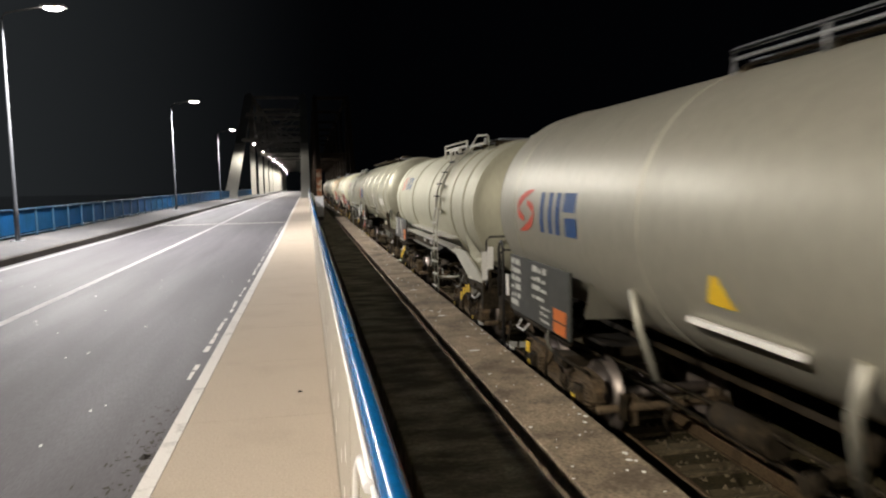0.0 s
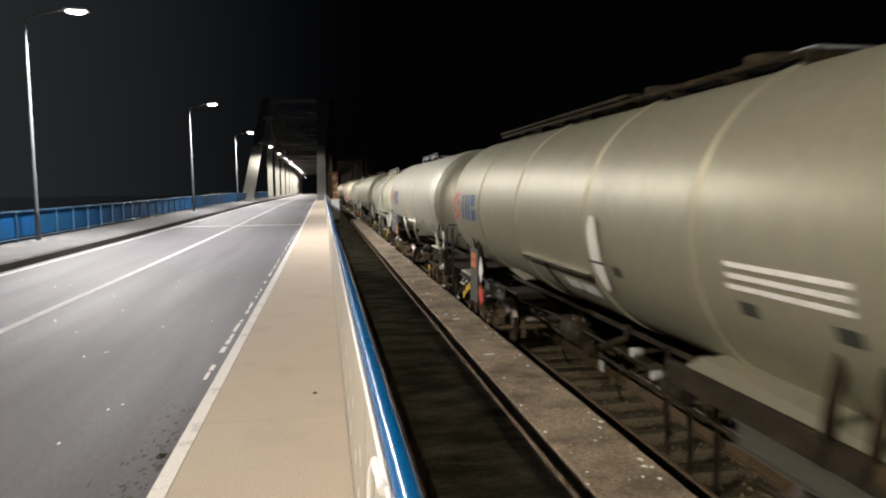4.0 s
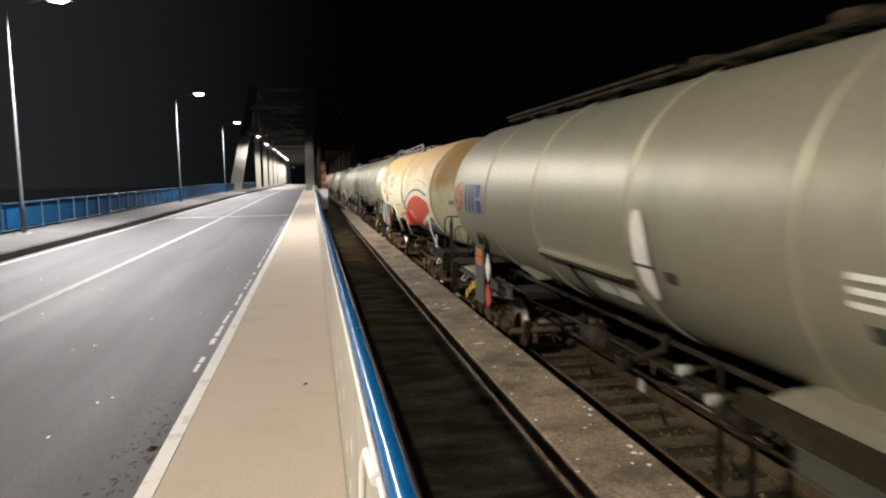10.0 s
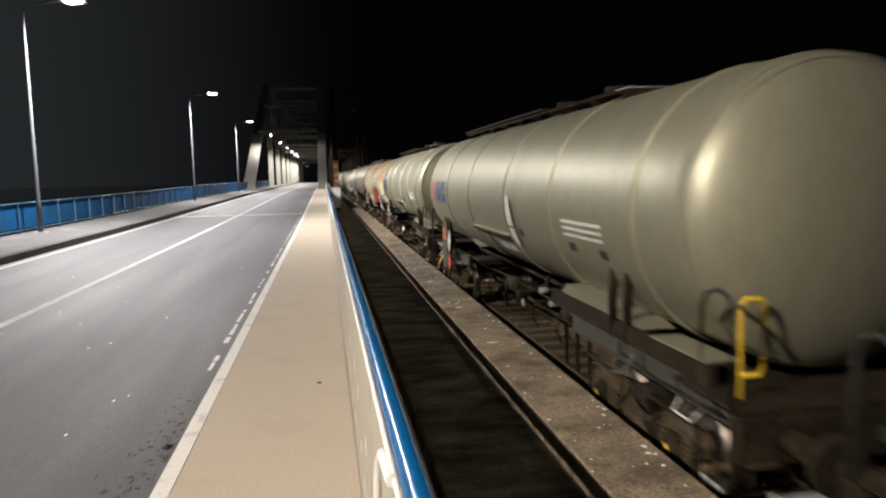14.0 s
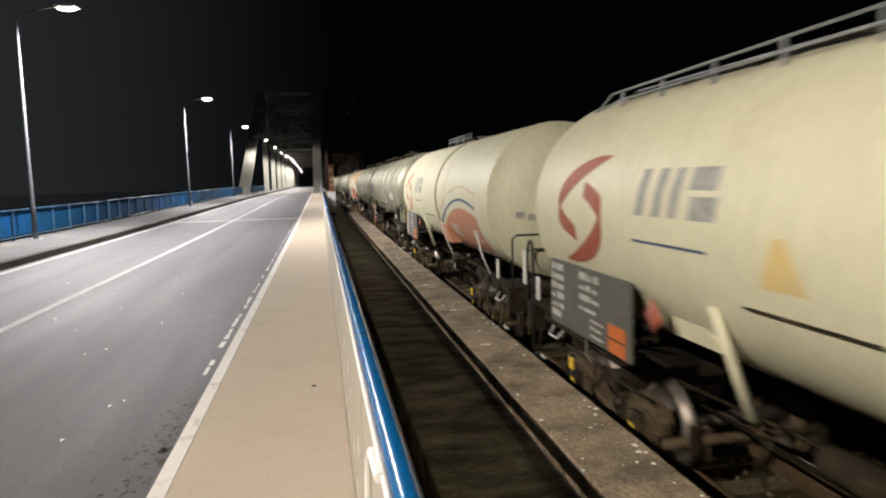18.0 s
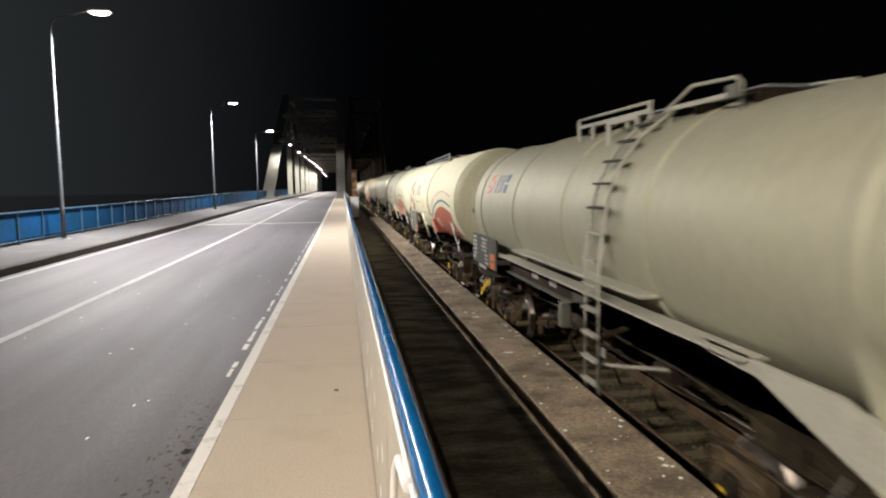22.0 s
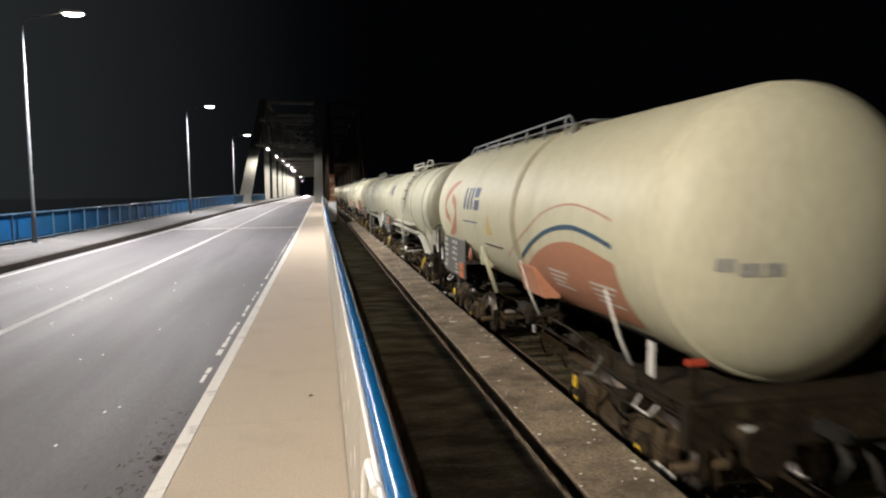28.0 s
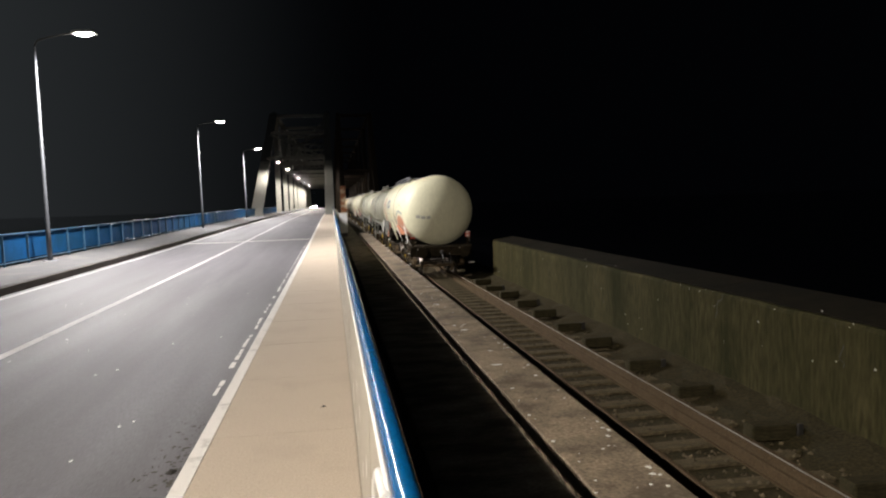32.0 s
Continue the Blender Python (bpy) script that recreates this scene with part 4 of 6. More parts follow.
def tank_wagon(style, length, u, label, swoop=(6.6, 11.8), rear="plain", ahead=0.8, behind=0.8):
    """One four-axle tank wagon. length: the tank's barrel; u: where the barrel's front edge stands when the clip starts;
    ahead, behind: how far the headstocks stand out before and behind the barrel."""
    paint, bands, has_board = STYLES[style]
    swoosh = style in ("cream", "plain_cream", "ochre")
    r, zc = {"ladder": (1.36, 2.70), "cream": (1.475, 2.76), "plain_cream": (1.47, 2.76), "ochre": (1.46, 2.77)}.get(style, (TANK_R, TANK_Z))
    AXIS["z"] = zc

    def flank(z):
        """x of the tank's near side at the height z."""
        return -math.sqrt(max(r * r - (z - zc) ** 2, 0.01))

    w = thing("tank_wagon", label, "tank wagon", "wagons of the train")
    h = length / 2
    head = {1: h + ahead, -1: h + behind}             # headstocks
    d = 0.5 if style == "banded" else 0.62   # depth of the dished ends
    prof = [(0, h + d)] + [(r * math.sin(a), h - 0.05 + (d + 0.05) * math.cos(a)) for a in [math.pi / 2 * k / 9 for k in range(1, 10)]]
    n = 14
    hb = h - 0.05
    prof += [(r, hb - 2 * hb * k / n) for k in range(1, n)]
    prof += [(rr, -y) for rr, y in prof[9:0:-1]] + [(0, -h - d)]
    tank = part("tank", revolve(B(), prof, 64, (0, 0, zc)), paint, w)
    for q in bands:
        y = h - q if q > 0 else -h - q
        o, hw = (0.030, 0.07) if style in ("banded", "ladder") else (0.005, 0.035) if swoosh else (0.012, 0.035)
        if q == -0.7:
            o, hw = (0.009, 0.12) if style == "smooth" else (0.028, 0.10)
        wide = swoosh and q in (6.85, 7.1, 7.0)
        if wide:
            o, hw = 0.035, 0.11
        part("band", revolve(B(), [(r - 0.01, y - hw), (r + o * 0.7, y - hw * 0.9), (r + o, y - hw * 0.4), (r + o, y + hw * 0.4), (r + o * 0.7, y + hw * 0.9), (r - 0.01, y + hw)], 64, (0, 0, zc)), DIRTY_CREAM if wide else paint, tank)
    for e in (-1, 1):      # weld seams where the dished ends begin
        ys = h + 0.10
        rs = r * math.sqrt(1 - (0.15 / (d + 0.05)) ** 2)
        part("seam", revolve(B(), [(rs - 0.03, e * (ys - 0.045)), (rs + 0.022, e * (ys - 0.03)), (rs + 0.012, e * (ys + 0.02)), (rs - 0.03, e * (ys + 0.05))], 64, (0, 0, zc)), DIRTY_CREAM if style == "ochre" else paint, tank)
    # underframe: stub frames at both ends, a thin sill between
    stub = {e: 4.2 if style == "banded" else head[e] - h + 2.1 for e in (-1, 1)}
    frame_paint = UNDER if style != "banded" else FRAME_GREY
    part("centre_sill", box(B(), -0.1, 0.1, -head[-1] + 0.1, head[1] - 0.1, 1.05, 1.14, 0.01), UNDER, w)
    for e in (-1, 1):
        y = e * head[e]
        ya, yb = sorted((y, y - e * stub[e]))
        for s in (-1, 1):
            bm = B()
            x = s * 1.08
            outline = [(x - 0.07, 1.045), (x + 0.07, 1.045), (x + 0.07, 1.06), (x + 0.02, 1.06), (x + 0.02, 1.25), (x + 0.07, 1.25), (x + 0.07, 1.275), (x - 0.07, 1.275), (x - 0.07, 1.25), (x - 0.02, 1.25), (x - 0.02, 1.06), (x - 0.07, 1.06)]
            ra, rb = [bm.verts.new((px, ya, pz)) for px, pz in outline], [bm.verts.new((px, yb, pz)) for px, pz in outline]
            for k in range(12):
                bm.faces.new((ra[k], ra[(k + 1) % 12], rb[(k + 1) % 12], rb[k]))
            bm.faces.new(ra), bm.faces.new(rb[::-1])
            part("solebar", bm, frame_paint, w)
            for q in (0.55, 1.25, 2.0, 2.6):
                part("rib", box(B(), x + s * 0.022 - 0.004, x + s * 0.064, y - e * q - 0.012, y - e * q + 0.012, 1.062, 1.248), frame_paint, w)
            part("frame_pipe", tube(B(), [(s * 1.17, y - e * 0.4, 1.12), (s * 1.17, y - e * 1.6, 1.09), (s * 1.15, y - e * 2.4, 1.13), (s * 0.9, y - e * 3.2, 1.02)], 0.018, 6), UNDER, w)
            part("lever", tube(B(), [(s * 1.18, y - e * 2.1, 1.22), (s * 1.24, y - e * 2.2, 0.98), (s * 1.27, y - e * 2.45, 0.93)], 0.016, 6), LADDER_GREY, w)
            part("hand_grip", tube(B(), [(s * 1.15, y - e * 0.75, 1.04), (s * 1.24, y - e * 0.78, 0.93), (s * 1.24, y - e * 1.1, 0.93), (s * 1.15, y - e * 1.13, 1.04)], 0.014, 6), CHALK, w)
        part("headstock", box(B(), -1.3, 1.3, y - 0.08, y + 0.08, 0.86, 1.26, 0.015), UNDER, w)
        for s in (-1, 1):
            part("buffer", buffer_bm(s, e, y + e * 0.08), UNDER, w)
        bm = B()
        box(bm, -0.05, 0.05, min(y, y + e * 0.42), max(y, y + e * 0.42), 0.98, 1.1)
        tube(bm, [(0, y + e * 0.3, 1.02), (0.03, y + e * 0.42, 0.8), (0, y + e * 0.36, 0.6)], 0.04, 8)
        part("coupling", bm, BLACK, w)
        part("brake_hose", tube(B(), [(0.35, y + e * 0.05, 0.95), (0.36, y + e * 0.35, 0.75), (0.33, y + e * 0.5, 0.55)], 0.03, 8), BLACK, w)
        part("platform", box(B(), -1.3, 1.3, min(y + e * 0.06, y - e * 1.0), max(y + e * 0.06, y - e * 1.0), 1.277, 1.30), UNDER, w)
        if not (swoosh and e < 0) and style != "ladder":
            part("handrail", tube(B(), [(-1.36, y - e * 0.42, 0.55), (-1.36, y - e * 0.42, 2.08), (-1.35, y - e * 0.36, 2.2), (-1.33, y - e * 0.22, 2.25), (-1.32, y - e * 0.08, 2.2), (-1.32, y - e * 0.02, 2.08), (-1.32, y - e * 0.02, 1.30)], 0.022, 8), BLACK, w)
        if rear in ("yellow", "dark") and e < 0:
            yh = y + 0.28
            part("handrail", tube(B(), [(-1.08, yh, 1.30), (-1.08, yh, 2.08), (-1.05, yh, 2.14), (-0.90, yh, 2.14), (-0.87, yh, 2.08), (-0.87, yh, 1.55), (-0.91, yh, 1.49), (-1.08, yh, 1.49)], 0.024 if rear == "yellow" else 0.02, 8), YELLOW if rear == "yellow" else BLACK, w)
        if e < 0 and style in ("ladder", "ochre", "plain_cream", "smooth"):
            yr = y - 0.05
            part("end_rail", tube(B(), [(-1.22, yr, 1.30), (-1.22, yr, 2.14), (-1.15, yr, 2.21), (0.9, yr, 2.21), (0.96, yr, 2.14), (0.96, yr, 1.30)], 0.02, 8), BLACK, w)
            part("end_rail", tube(B(), [(-0.95, yr + 0.05, 1.30), (-0.95, yr + 0.05, 1.88), (-0.88, yr + 0.05, 1.95), (0.7, yr + 0.05, 1.95)], 0.018, 8), BLACK, w)
            part("rail_bracket", box(B(), -0.52, -0.46, yr - 0.02, yr + 0.03, 1.30, 2.20), BLACK, w)
        if style == "banded" and e < 0:
            if rear == "ladder":
                part("end_rail", tube(B(), [(-1.3, y - 0.06, 2.1), (0.9, y - 0.06, 2.1), (0.95, y, 1.32)], 0.022, 8), BLACK, w)
            for x in (0.02, 0.36) if rear == "ladder" else ():
                part("ladder_rail", tube(B(), [(x, -h - 0.80, 1.30), (x, -h - 0.80, 3.5), (x, -h - 0.72, 3.95), (x, -h - 0.4, 4.3), (x, -h + 0.1, 4.32)], 0.026, 8), LADDER_GREY, w)
            for k in range(9 if rear == "ladder" else 0):
                part("rung", box(B(), 0.02, 0.36, -h - 0.82, -h - 0.78, 1.62 + 0.29 * k, 1.66 + 0.29 * k), LADDER_GREY, w)
        elif e > 0:
            part("end_rail", tube(B(), [(-0.9, y, 1.32), (-0.9, y, 2.10), (-0.85, y, 2.15), (1.1, y, 2.15), (1.15, y, 2.10), (1.15, y, 1.32)], 0.02, 8), BLACK, w)
            part("end_rail", tube(B(), [(-0.9, y, 1.75), (1.15, y, 1.75)], 0.016, 8), BLACK, w)
        for s in (-1, 1):
            part("step", box(B(), s * 1.36 - 0.13, s * 1.36 + 0.13, y - e * 0.42 - 0.16, y - e * 0.42 + 0.16, 0.50, 0.53), CHALK, w)
            for dy in (-0.15, 0.15):
                part("step_hanger", tube(B(), [(s * 1.28, y - e * 0.42 + dy, 0.98), (s * 1.34, y - e * 0.42 + dy, 0.52)], 0.014, 6), UNDER, w)
            part("end_plate", box(B(), s * 1.33 - 0.012, s * 1.33 + 0.012, y - e * 0.56 - 0.05, y - e * 0.56 + 0.05, 1.40, 1.74), CHALK, w, "white marker plate") if style not in ("banded", "ladder") or e > 0 and style == "ladder" else None
            if (style in ("cream", "ochre") and e > 0) or (style == "smooth" and e < 0):
                part("end_plate", box(B(), s * 1.33 - 0.012, s * 1.33 + 0.012, y + e * 0.06, y + e * 0.16, 1.54, 2.06), CHALK, w, "tall white marker plate")
                part("plate_arm", box(B(), s * 1.27 - 0.05, s * 1.27 + 0.045, y + e * 0.07, y + e * 0.11, 1.30, 1.56), UNDER, w)
            # wedge-shaped saddle under the tank
            if style == "smooth" or (swoosh and e > 0):
                q = 3.5 if e > 0 else 4.5
                ys = e * (h - q)
                if style == "smooth":     # a cross plate fills the corner under the tank
                    yg = h - 3.0 if e > 0 else -h + 4.36
                    part("saddle", slab_bm([(s * x, yg, z) for x, z in ((0.62, 1.56), (1.27, 1.58), (1.29, 1.63), (1.24, 1.80), (1.22, 2.0), (1.16, 2.10), (1.0, 2.05), (0.8, 1.80))], 0.09), paint, w, "pale flared saddle plate")
                else:
                    slab_part("saddle", [(s * 1.12, ys - 0.42, 1.66), (s * 1.12, ys + 0.42, 1.66), (s * 1.22, ys + 0.22, 2.16), (s * 1.22, ys - 0.22, 2.16)], -s * 0.5, paint, w)
                part("strut", tube(B(), [(s * (1.28 if style == "smooth" else 1.34), e * (h - q - 0.72), 2.12), (s * 1.26, e * (h - q - 0.82), 1.75), (s * 1.10, e * (h - q - 0.90), 1.22)], 0.045, 8), paint, w)
            elif style == "banded":
                if e < 0:
                    ys = -h + 3.4
                    slab_part("saddle", [(s * 1.12, -h + 1.3, 1.50), (s * 1.12, -h + 3.9, 1.50), (s * 1.14, -h + 3.6, 1.66), (s * 1.13, -h + 1.6, 1.57)], -s * 0.4, paint, w)
                    part("side_beam", box(B(), s * 1.12 - 0.05, s * 1.12 + 0.05, -h - 0.1, -h + 4.2, 1.285, 1.49, 0.01), UNDER, w)
                    part("beam_cover", box(B(), s * 1.0 - 0.17, s * 1.0 + 0.17, -h - 0.05, -h + 1.0, 1.495, 1.515), GREY_TANK, w)
                else:
                    slab_part("saddle", [(s * 0.88, h - 2.9, 1.60), (s * 0.86, h - 3.9, 1.49), (s * 0.89, h - 4.3, 1.57), (s * 0.90, h - 3.6, 1.66)], -s * 0.3, paint, w)
                for q in (1.35, 1.75):
                    part("strut", tube(B(), [(s * 1.24, e * (h - q), 2.2), (s * 1.2, e * (h - q - 0.15), 1.75), (s * 1.12, e * (h - q - 0.3), 1.28)], 0.05, 8), UNDER, w)
        # bogie
        bogie = new("bogie")
        bogie.parent, bogie.matrix_basis, bogie.empty_display_size = w, pose(0, e * (h - 1.5), 0), 0.1
        for name, me, lab in RUSTY_BOGIE if style == "ochre" else BOGIE:
            ob = piece(name, me, bogie, pose(0, 0, 0))
            if lab:
                tagged(ob, lab)
        for dy in (-0.9, 0.9):
            WHEELS.append(piece("wheelset", WHEELSET, bogie, pose(0, dy, 0.46)))
    # brake gear and pipes under the tank
    part("air_reservoir", tube(B(), [(-0.45, h * 0.28, 0.85), (-0.45, h * 0.28 - 0.9, 0.85)], 0.14, 14), UNDER, w)
    part("brake_cylinder", tube(B(), [(-0.4, -h * 0.2, 0.8), (-0.4, -h * 0.2 - 0.5, 0.8)], 0.11, 14), UNDER, w)
    part("brake_rod", tube(B(), [(-0.4, -h * 0.6, 0.65), (-0.4, h * 0.6, 0.66)], 0.025, 6), UNDER, w)
    part("air_pipe", tube(B(), [(-0.9, -head[-1] + 0.6, 0.92), (-0.5, -h + 4.4, 0.95), (-0.5, h - 4.4, 0.95), (-0.9, head[1] - 0.6, 0.92)], 0.022, 6), UNDER, w)
    part("outlet_pipe", tube(B(), [(-0.2, 0.0, zc - r + 0.02), (-0.3, 0.0, 1.05), (-0.75, 0.0, 0.92)], 0.05, 10), UNDER, w)
    part("outlet_valve", tube(B(), [(-0.72, 0.0, 0.92), (-0.88, 0.0, 0.90)], 0.085, 14), UNDER, w)
    part("inspection_tag", box(B(), -1.02, -1.00, -0.9, -0.80, 0.85, 0.98), FADED_NAVY, w)
    for q in (-0.34, -0.16, 0.12, 0.31):
        part("hanger", tube(B(), [(-0.85, h * q, 1.0), (-0.9, h * q + 0.08, 0.72), (-0.8, h * q + 0.1, 0.5)], 0.018, 6), UNDER, w)
    # top of the tank
    zt = zc + r
    zl = 0.10
    zp = zt + (0.06 if style in ("banded", "ladder") else 0.0)
    top = {"ladder": (h - 5.4, h - 10.0), "banded": (h - 1.5, -h + 3.2), "smooth": (h - 4.8, h - 8.2), "plain_cream": (h - 4.6, h - 7.6)}.get(style, (h - 0.9, h - 7.4))
    y1, y0 = top
    for s in (-1, 1):
        part("walkway_bearer", tube(B(), [(s * 0.45, y0, zp - 0.02), (s * 0.45, y1, zp - 0.02)], 0.02, 6), UNDER, w)
    for x in (-0.34, -0.17, 0, 0.17, 0.34):
        part("walkway_plank", box(B(), x - 0.07, x + 0.07, y0, y1, zp, zp + 0.025), GALVANISED, w)
    k = max(2, int((y1 - y0) / 1.1))
    for i in range(k + 1):
        y = y0 + (y1 - y0) * i / k
        part("walkway_foot", box(B(), -0.5, 0.5, y - 0.03, y + 0.03, zt - 0.14, zp - 0.03), UNDER, w)
    part("manhole", tube(B(), [(0.2, y0 - 0.5, zt - 0.08), (0.2, y0 - 0.5, zt + 0.02)], 0.28, 18), paint, w)
    if style == "ladder":
        for x in (-0.66, 0.62):
            part("top_rail", tube(B(), [(x, y1, zt + 0.16), (x, y1 - 2.65, zt + 0.15)], 0.022, 6), CAGE_PAINT, w)
            part("top_rail", box(B(), x - 0.015, x + 0.015, y1 - 2.65, y1, zt + 0.02, zt + 0.07), CAGE_PAINT, w)
            for q in (0.0, 0.62, 1.24, 1.9, 2.6):
                part("rail_post", box(B(), x - 0.02, x + 0.02, y1 - q - 0.03, y1 - q + 0.03, zt - 0.24, zt + (0.16 if q in (0.0, 2.6) else 0.05)), CAGE_PAINT, w)
            part("raised_rail", tube(B(), [(x, y1 - 2.5, zt - 0.18), (x, y1 - 3.65, zt + 0.20), (x, y1 - 4.5, zt + 0.16), (x, y0, zt + 0.10), (x, y0, zt - 0.2)], 0.022, 6), CAGE_PAINT, w)
            part("raised_rail", box(B(), x - 0.015, x + 0.015, y0, y1 - 3.1, zt - 0.02, zt + 0.03), CAGE_PAINT, w)
            part("rail_post", box(B(), x - 0.02, x + 0.02, y1 - 3.15, y1 - 3.09, zt - 0.24, zt + 0.02), CAGE_PAINT, w)
        part("end_plate", box(B(), -0.70, -0.66, y0, y0 + 0.22, zt - 0.04, zt + 0.10, 0.01), LADDER_GREY, w)
        for q in (7.2, 8.1):
            part("stanchion", box(B(), -0.90, -0.86, h - q - 0.04, h - q + 0.04, zt - 0.36, zt - 0.02), CAGE_PAINT, w)
        part("stanchion_rail", box(B(), -0.90, -0.86, h - 8.1, h - 7.2, zt - 0.07, zt - 0.02), CAGE_PAINT, w)
        yl = h - 8.33
        for dy in (-0.22, 0.22):
            pts = [(-0.62, yl + dy, zt - 0.02)] + [skin(r, yl + dy, a, 0.10) for a in (1.0, 0.8, 0.6, 0.4, 0.2, 0.0)] + [(-1.53, yl + dy, 2.3), (-1.52, yl + dy, 0.55)]
            part("ladder_rail", tube(B(), pts, 0.027, 6), CAGE_PAINT, w)
        for a in (0.95, 0.75, 0.55, 0.35, 0.15, -0.05):
            p = skin(r, 0, a, 0.12)
            part("rung", box(B(), p[0] - 0.05, p[0] + 0.05, yl - 0.22, yl + 0.22, p[2] - 0.015, p[2] + 0.015), BLACK if a > 0 else CAGE_PAINT, w)
        for z in (2.30, 2.0, 1.70, 1.40, 1.10, 0.82, 0.60):
            part("rung", box(B(), -1.58, -1.50, yl - 0.22, yl + 0.22, z - 0.015, z + 0.015), CAGE_PAINT, w)
        for s in (-1, 1):
            part("side_board", box(B(), s * 1.30 - 0.13, s * 1.30 + 0.13, h - 9.45, h - 3.95, 2.00, 2.03), CAGE_PAINT, w, "pale side board")
            # One side beam: lit top flange pale, shaded web dark, put into the colours.
            part("bearer_beam", box(B(), s * 1.24 - 0.13, s * 1.24 + 0.13, -h + 1.9, h - 2.6, 1.772, 1.80), CAGE_PAINT, w, "pale top flange of the side beam")
            part("bearer_web", box(B(), s * 1.12 - 0.015, s * 1.12 + 0.015, h - 6.5, h - 2.6, 1.472, 1.768), UNDER, w)
            part("bearer_flange", box(B(), s * 1.15 - 0.07, s * 1.15 + 0.07, h - 6.5, h - 2.6, 1.45, 1.468), LADDER_GREY, w)
            part("knee", slab_bm([(s * 1.14, h - q, z) for q, z in ((6.5, 1.45), (6.5, 1.768), (8.2, 1.768), (7.4, 1.64))], -s * 0.03), FRAME_GREY, w)
            part("brace", tube(B(), [(s * 1.45, h - 8.35, 1.02), (s * 0.9, h - 9.1, 1.12)], 0.022, 8), CAGE_PAINT, w)
            part("hanging_box", box(B(), s * 1.20 - 0.08, s * 1.20 + 0.08, h - 6.40, h - 6.22, 1.06, 1.448, 0.02), LADDER_GREY, w)
        for q in (4.3, 5.35):
            part("name_plate", box(B(), -1.142, -1.136, h - q - 0.36, h - q, 1.56, 1.65), FADED_NAVY, w, "small pale plate")
        for s in (-1, 1):
            for e in (-1, 1):
                slab_part("end_skirt", [(s * 1.29, e * (h - q), z) for q, z in ((2.6, 1.80), (0.85, 1.80), (0.3, 1.66), (-0.2, 1.52), (-0.70, 1.34), (-0.05, 1.32), (0.45, 1.30), (1.0, 1.45), (1.75, 1.68), (2.6, 1.72))] if e < 0 else [(s * 1.29, e * (h - q), z) for q, z in ((2.6, 1.80), (0.85, 1.80), (0.5, 1.86), (0.2, 1.86), (0.12, 1.20), (0.72, 1.24), (1.25, 1.40), (1.95, 1.71), (2.6, 1.72))], -s * 0.05, CAGE_PAINT, w, "pale sloping end skirt")
            # the last hoop widens downwards into a cradle that meets the skirt
            bm = B()
            rows = []
            for k in range(9):
                v = k / 8
                a = -0.30 - 0.52 * v
                xl, zl2 = -(r + 0.02) * math.cos(a), zc + (r + 0.02) * math.sin(a)
                rows.append([bm.verts.new((s * -x, y, z)) for x, y, z in (
                    (xl + (-1.335 - xl) * v * v, -h + 0.80 - 0.36 * v, zl2 + (1.315 - zl2) * v ** 1.3),
                    (xl + (-1.325 - xl) * v ** 3, -h + 0.68 - 0.50 * v * v, zl2 + (1.33 - zl2) * v ** 2.2),
                    (xl, -h + 0.60 - 0.72 * v ** 1.6, zl2 + (1.56 - zl2) * v ** 4))])
            for p, q in zip(rows, rows[1:]):
                for k in (0, 1):
                    bm.faces.new((p[k], p[k + 1], q[k + 1], q[k]))
            part("cradle", bm, paint, w, "flared cradle under the last hoop")
            for q, z0, z1 in ((0.80, 1.42, 1.95), (1.22, 1.68, 2.08)):
                part("end_plate", box(B(), s * 1.29 - 0.05, s * 1.29 + 0.05, -h - q - 0.01, -h - q + 0.01, z0, z1), CHALK, w, "white marker plate")
                part("plate_arm", box(B(), s * 1.30 - 0.02, s * 1.30 + 0.02, -h - q + 0.012, -h - q + 0.04, 1.25, z0 + 0.1), UNDER, w)
    elif style in ("smooth", "plain_cream"):
        for x in (-0.6, 0.6):
            part("top_rail", tube(B(), [(x, y1, zt - 0.12), (x, y1, zt + zl), (x, y0, zt + zl), (x, y0, zt - 0.12)], 0.022, 6), GALVANISED, w)
            part("top_rail", tube(B(), [(x, y1, zt + 0.02), (x, y0, zt + 0.02)], 0.018, 6), GALVANISED, w)
            for q in (0.33, 0.66):
                part("rail_post", tube(B(), [(x, y0 + (y1 - y0) * q, zt - 0.12), (x, y0 + (y1 - y0) * q, zt + zl)], 0.02, 6), GALVANISED, w)
    elif style == "banded":
        part("top_rail", tube(B(), [(-0.62, y1, zt + 0.0), (-0.62, y0, zt + 0.0)], 0.03, 6), UNDER, w)
        part("top_edge", box(B(), -0.68, -0.52, y0 + 3.0, y1, zt + 0.04, zt + 0.08), UNDER, w)
        for q in (1.2, 3.4):
            part("hatch", tube(B(), [(0, y0 + q, zt + 0.1), (0, y0 + q, zt + 0.22)], 0.24, 16), UNDER, w)
    else:
        x = -0.74
        part("top_rail", tube(B(), [(x, y1 + 0.6, zt - 0.24), (x, y1, zt - 0.02), (x, y0, zt + 0.07), (x, y0 - 0.2, zt - 0.1)], 0.015, 6), GALVANISED, w)
        part("top_rail", tube(B(), [(x, y1 + 0.3, zt - 0.18), (x, y1 - 0.2, zt - 0.12), (x, y0, zt - 0.05)], 0.013, 6), GALVANISED, w)
        for i in range(7):
            y = y1 - 0.3 - (y1 - y0 - 0.5) * i / 6
            part("rail_post", box(B(), x - 0.012, x + 0.012, y - 0.018, y + 0.018, zt - 0.26, zt - 0.01 + 0.012 * i), GALVANISED, w)
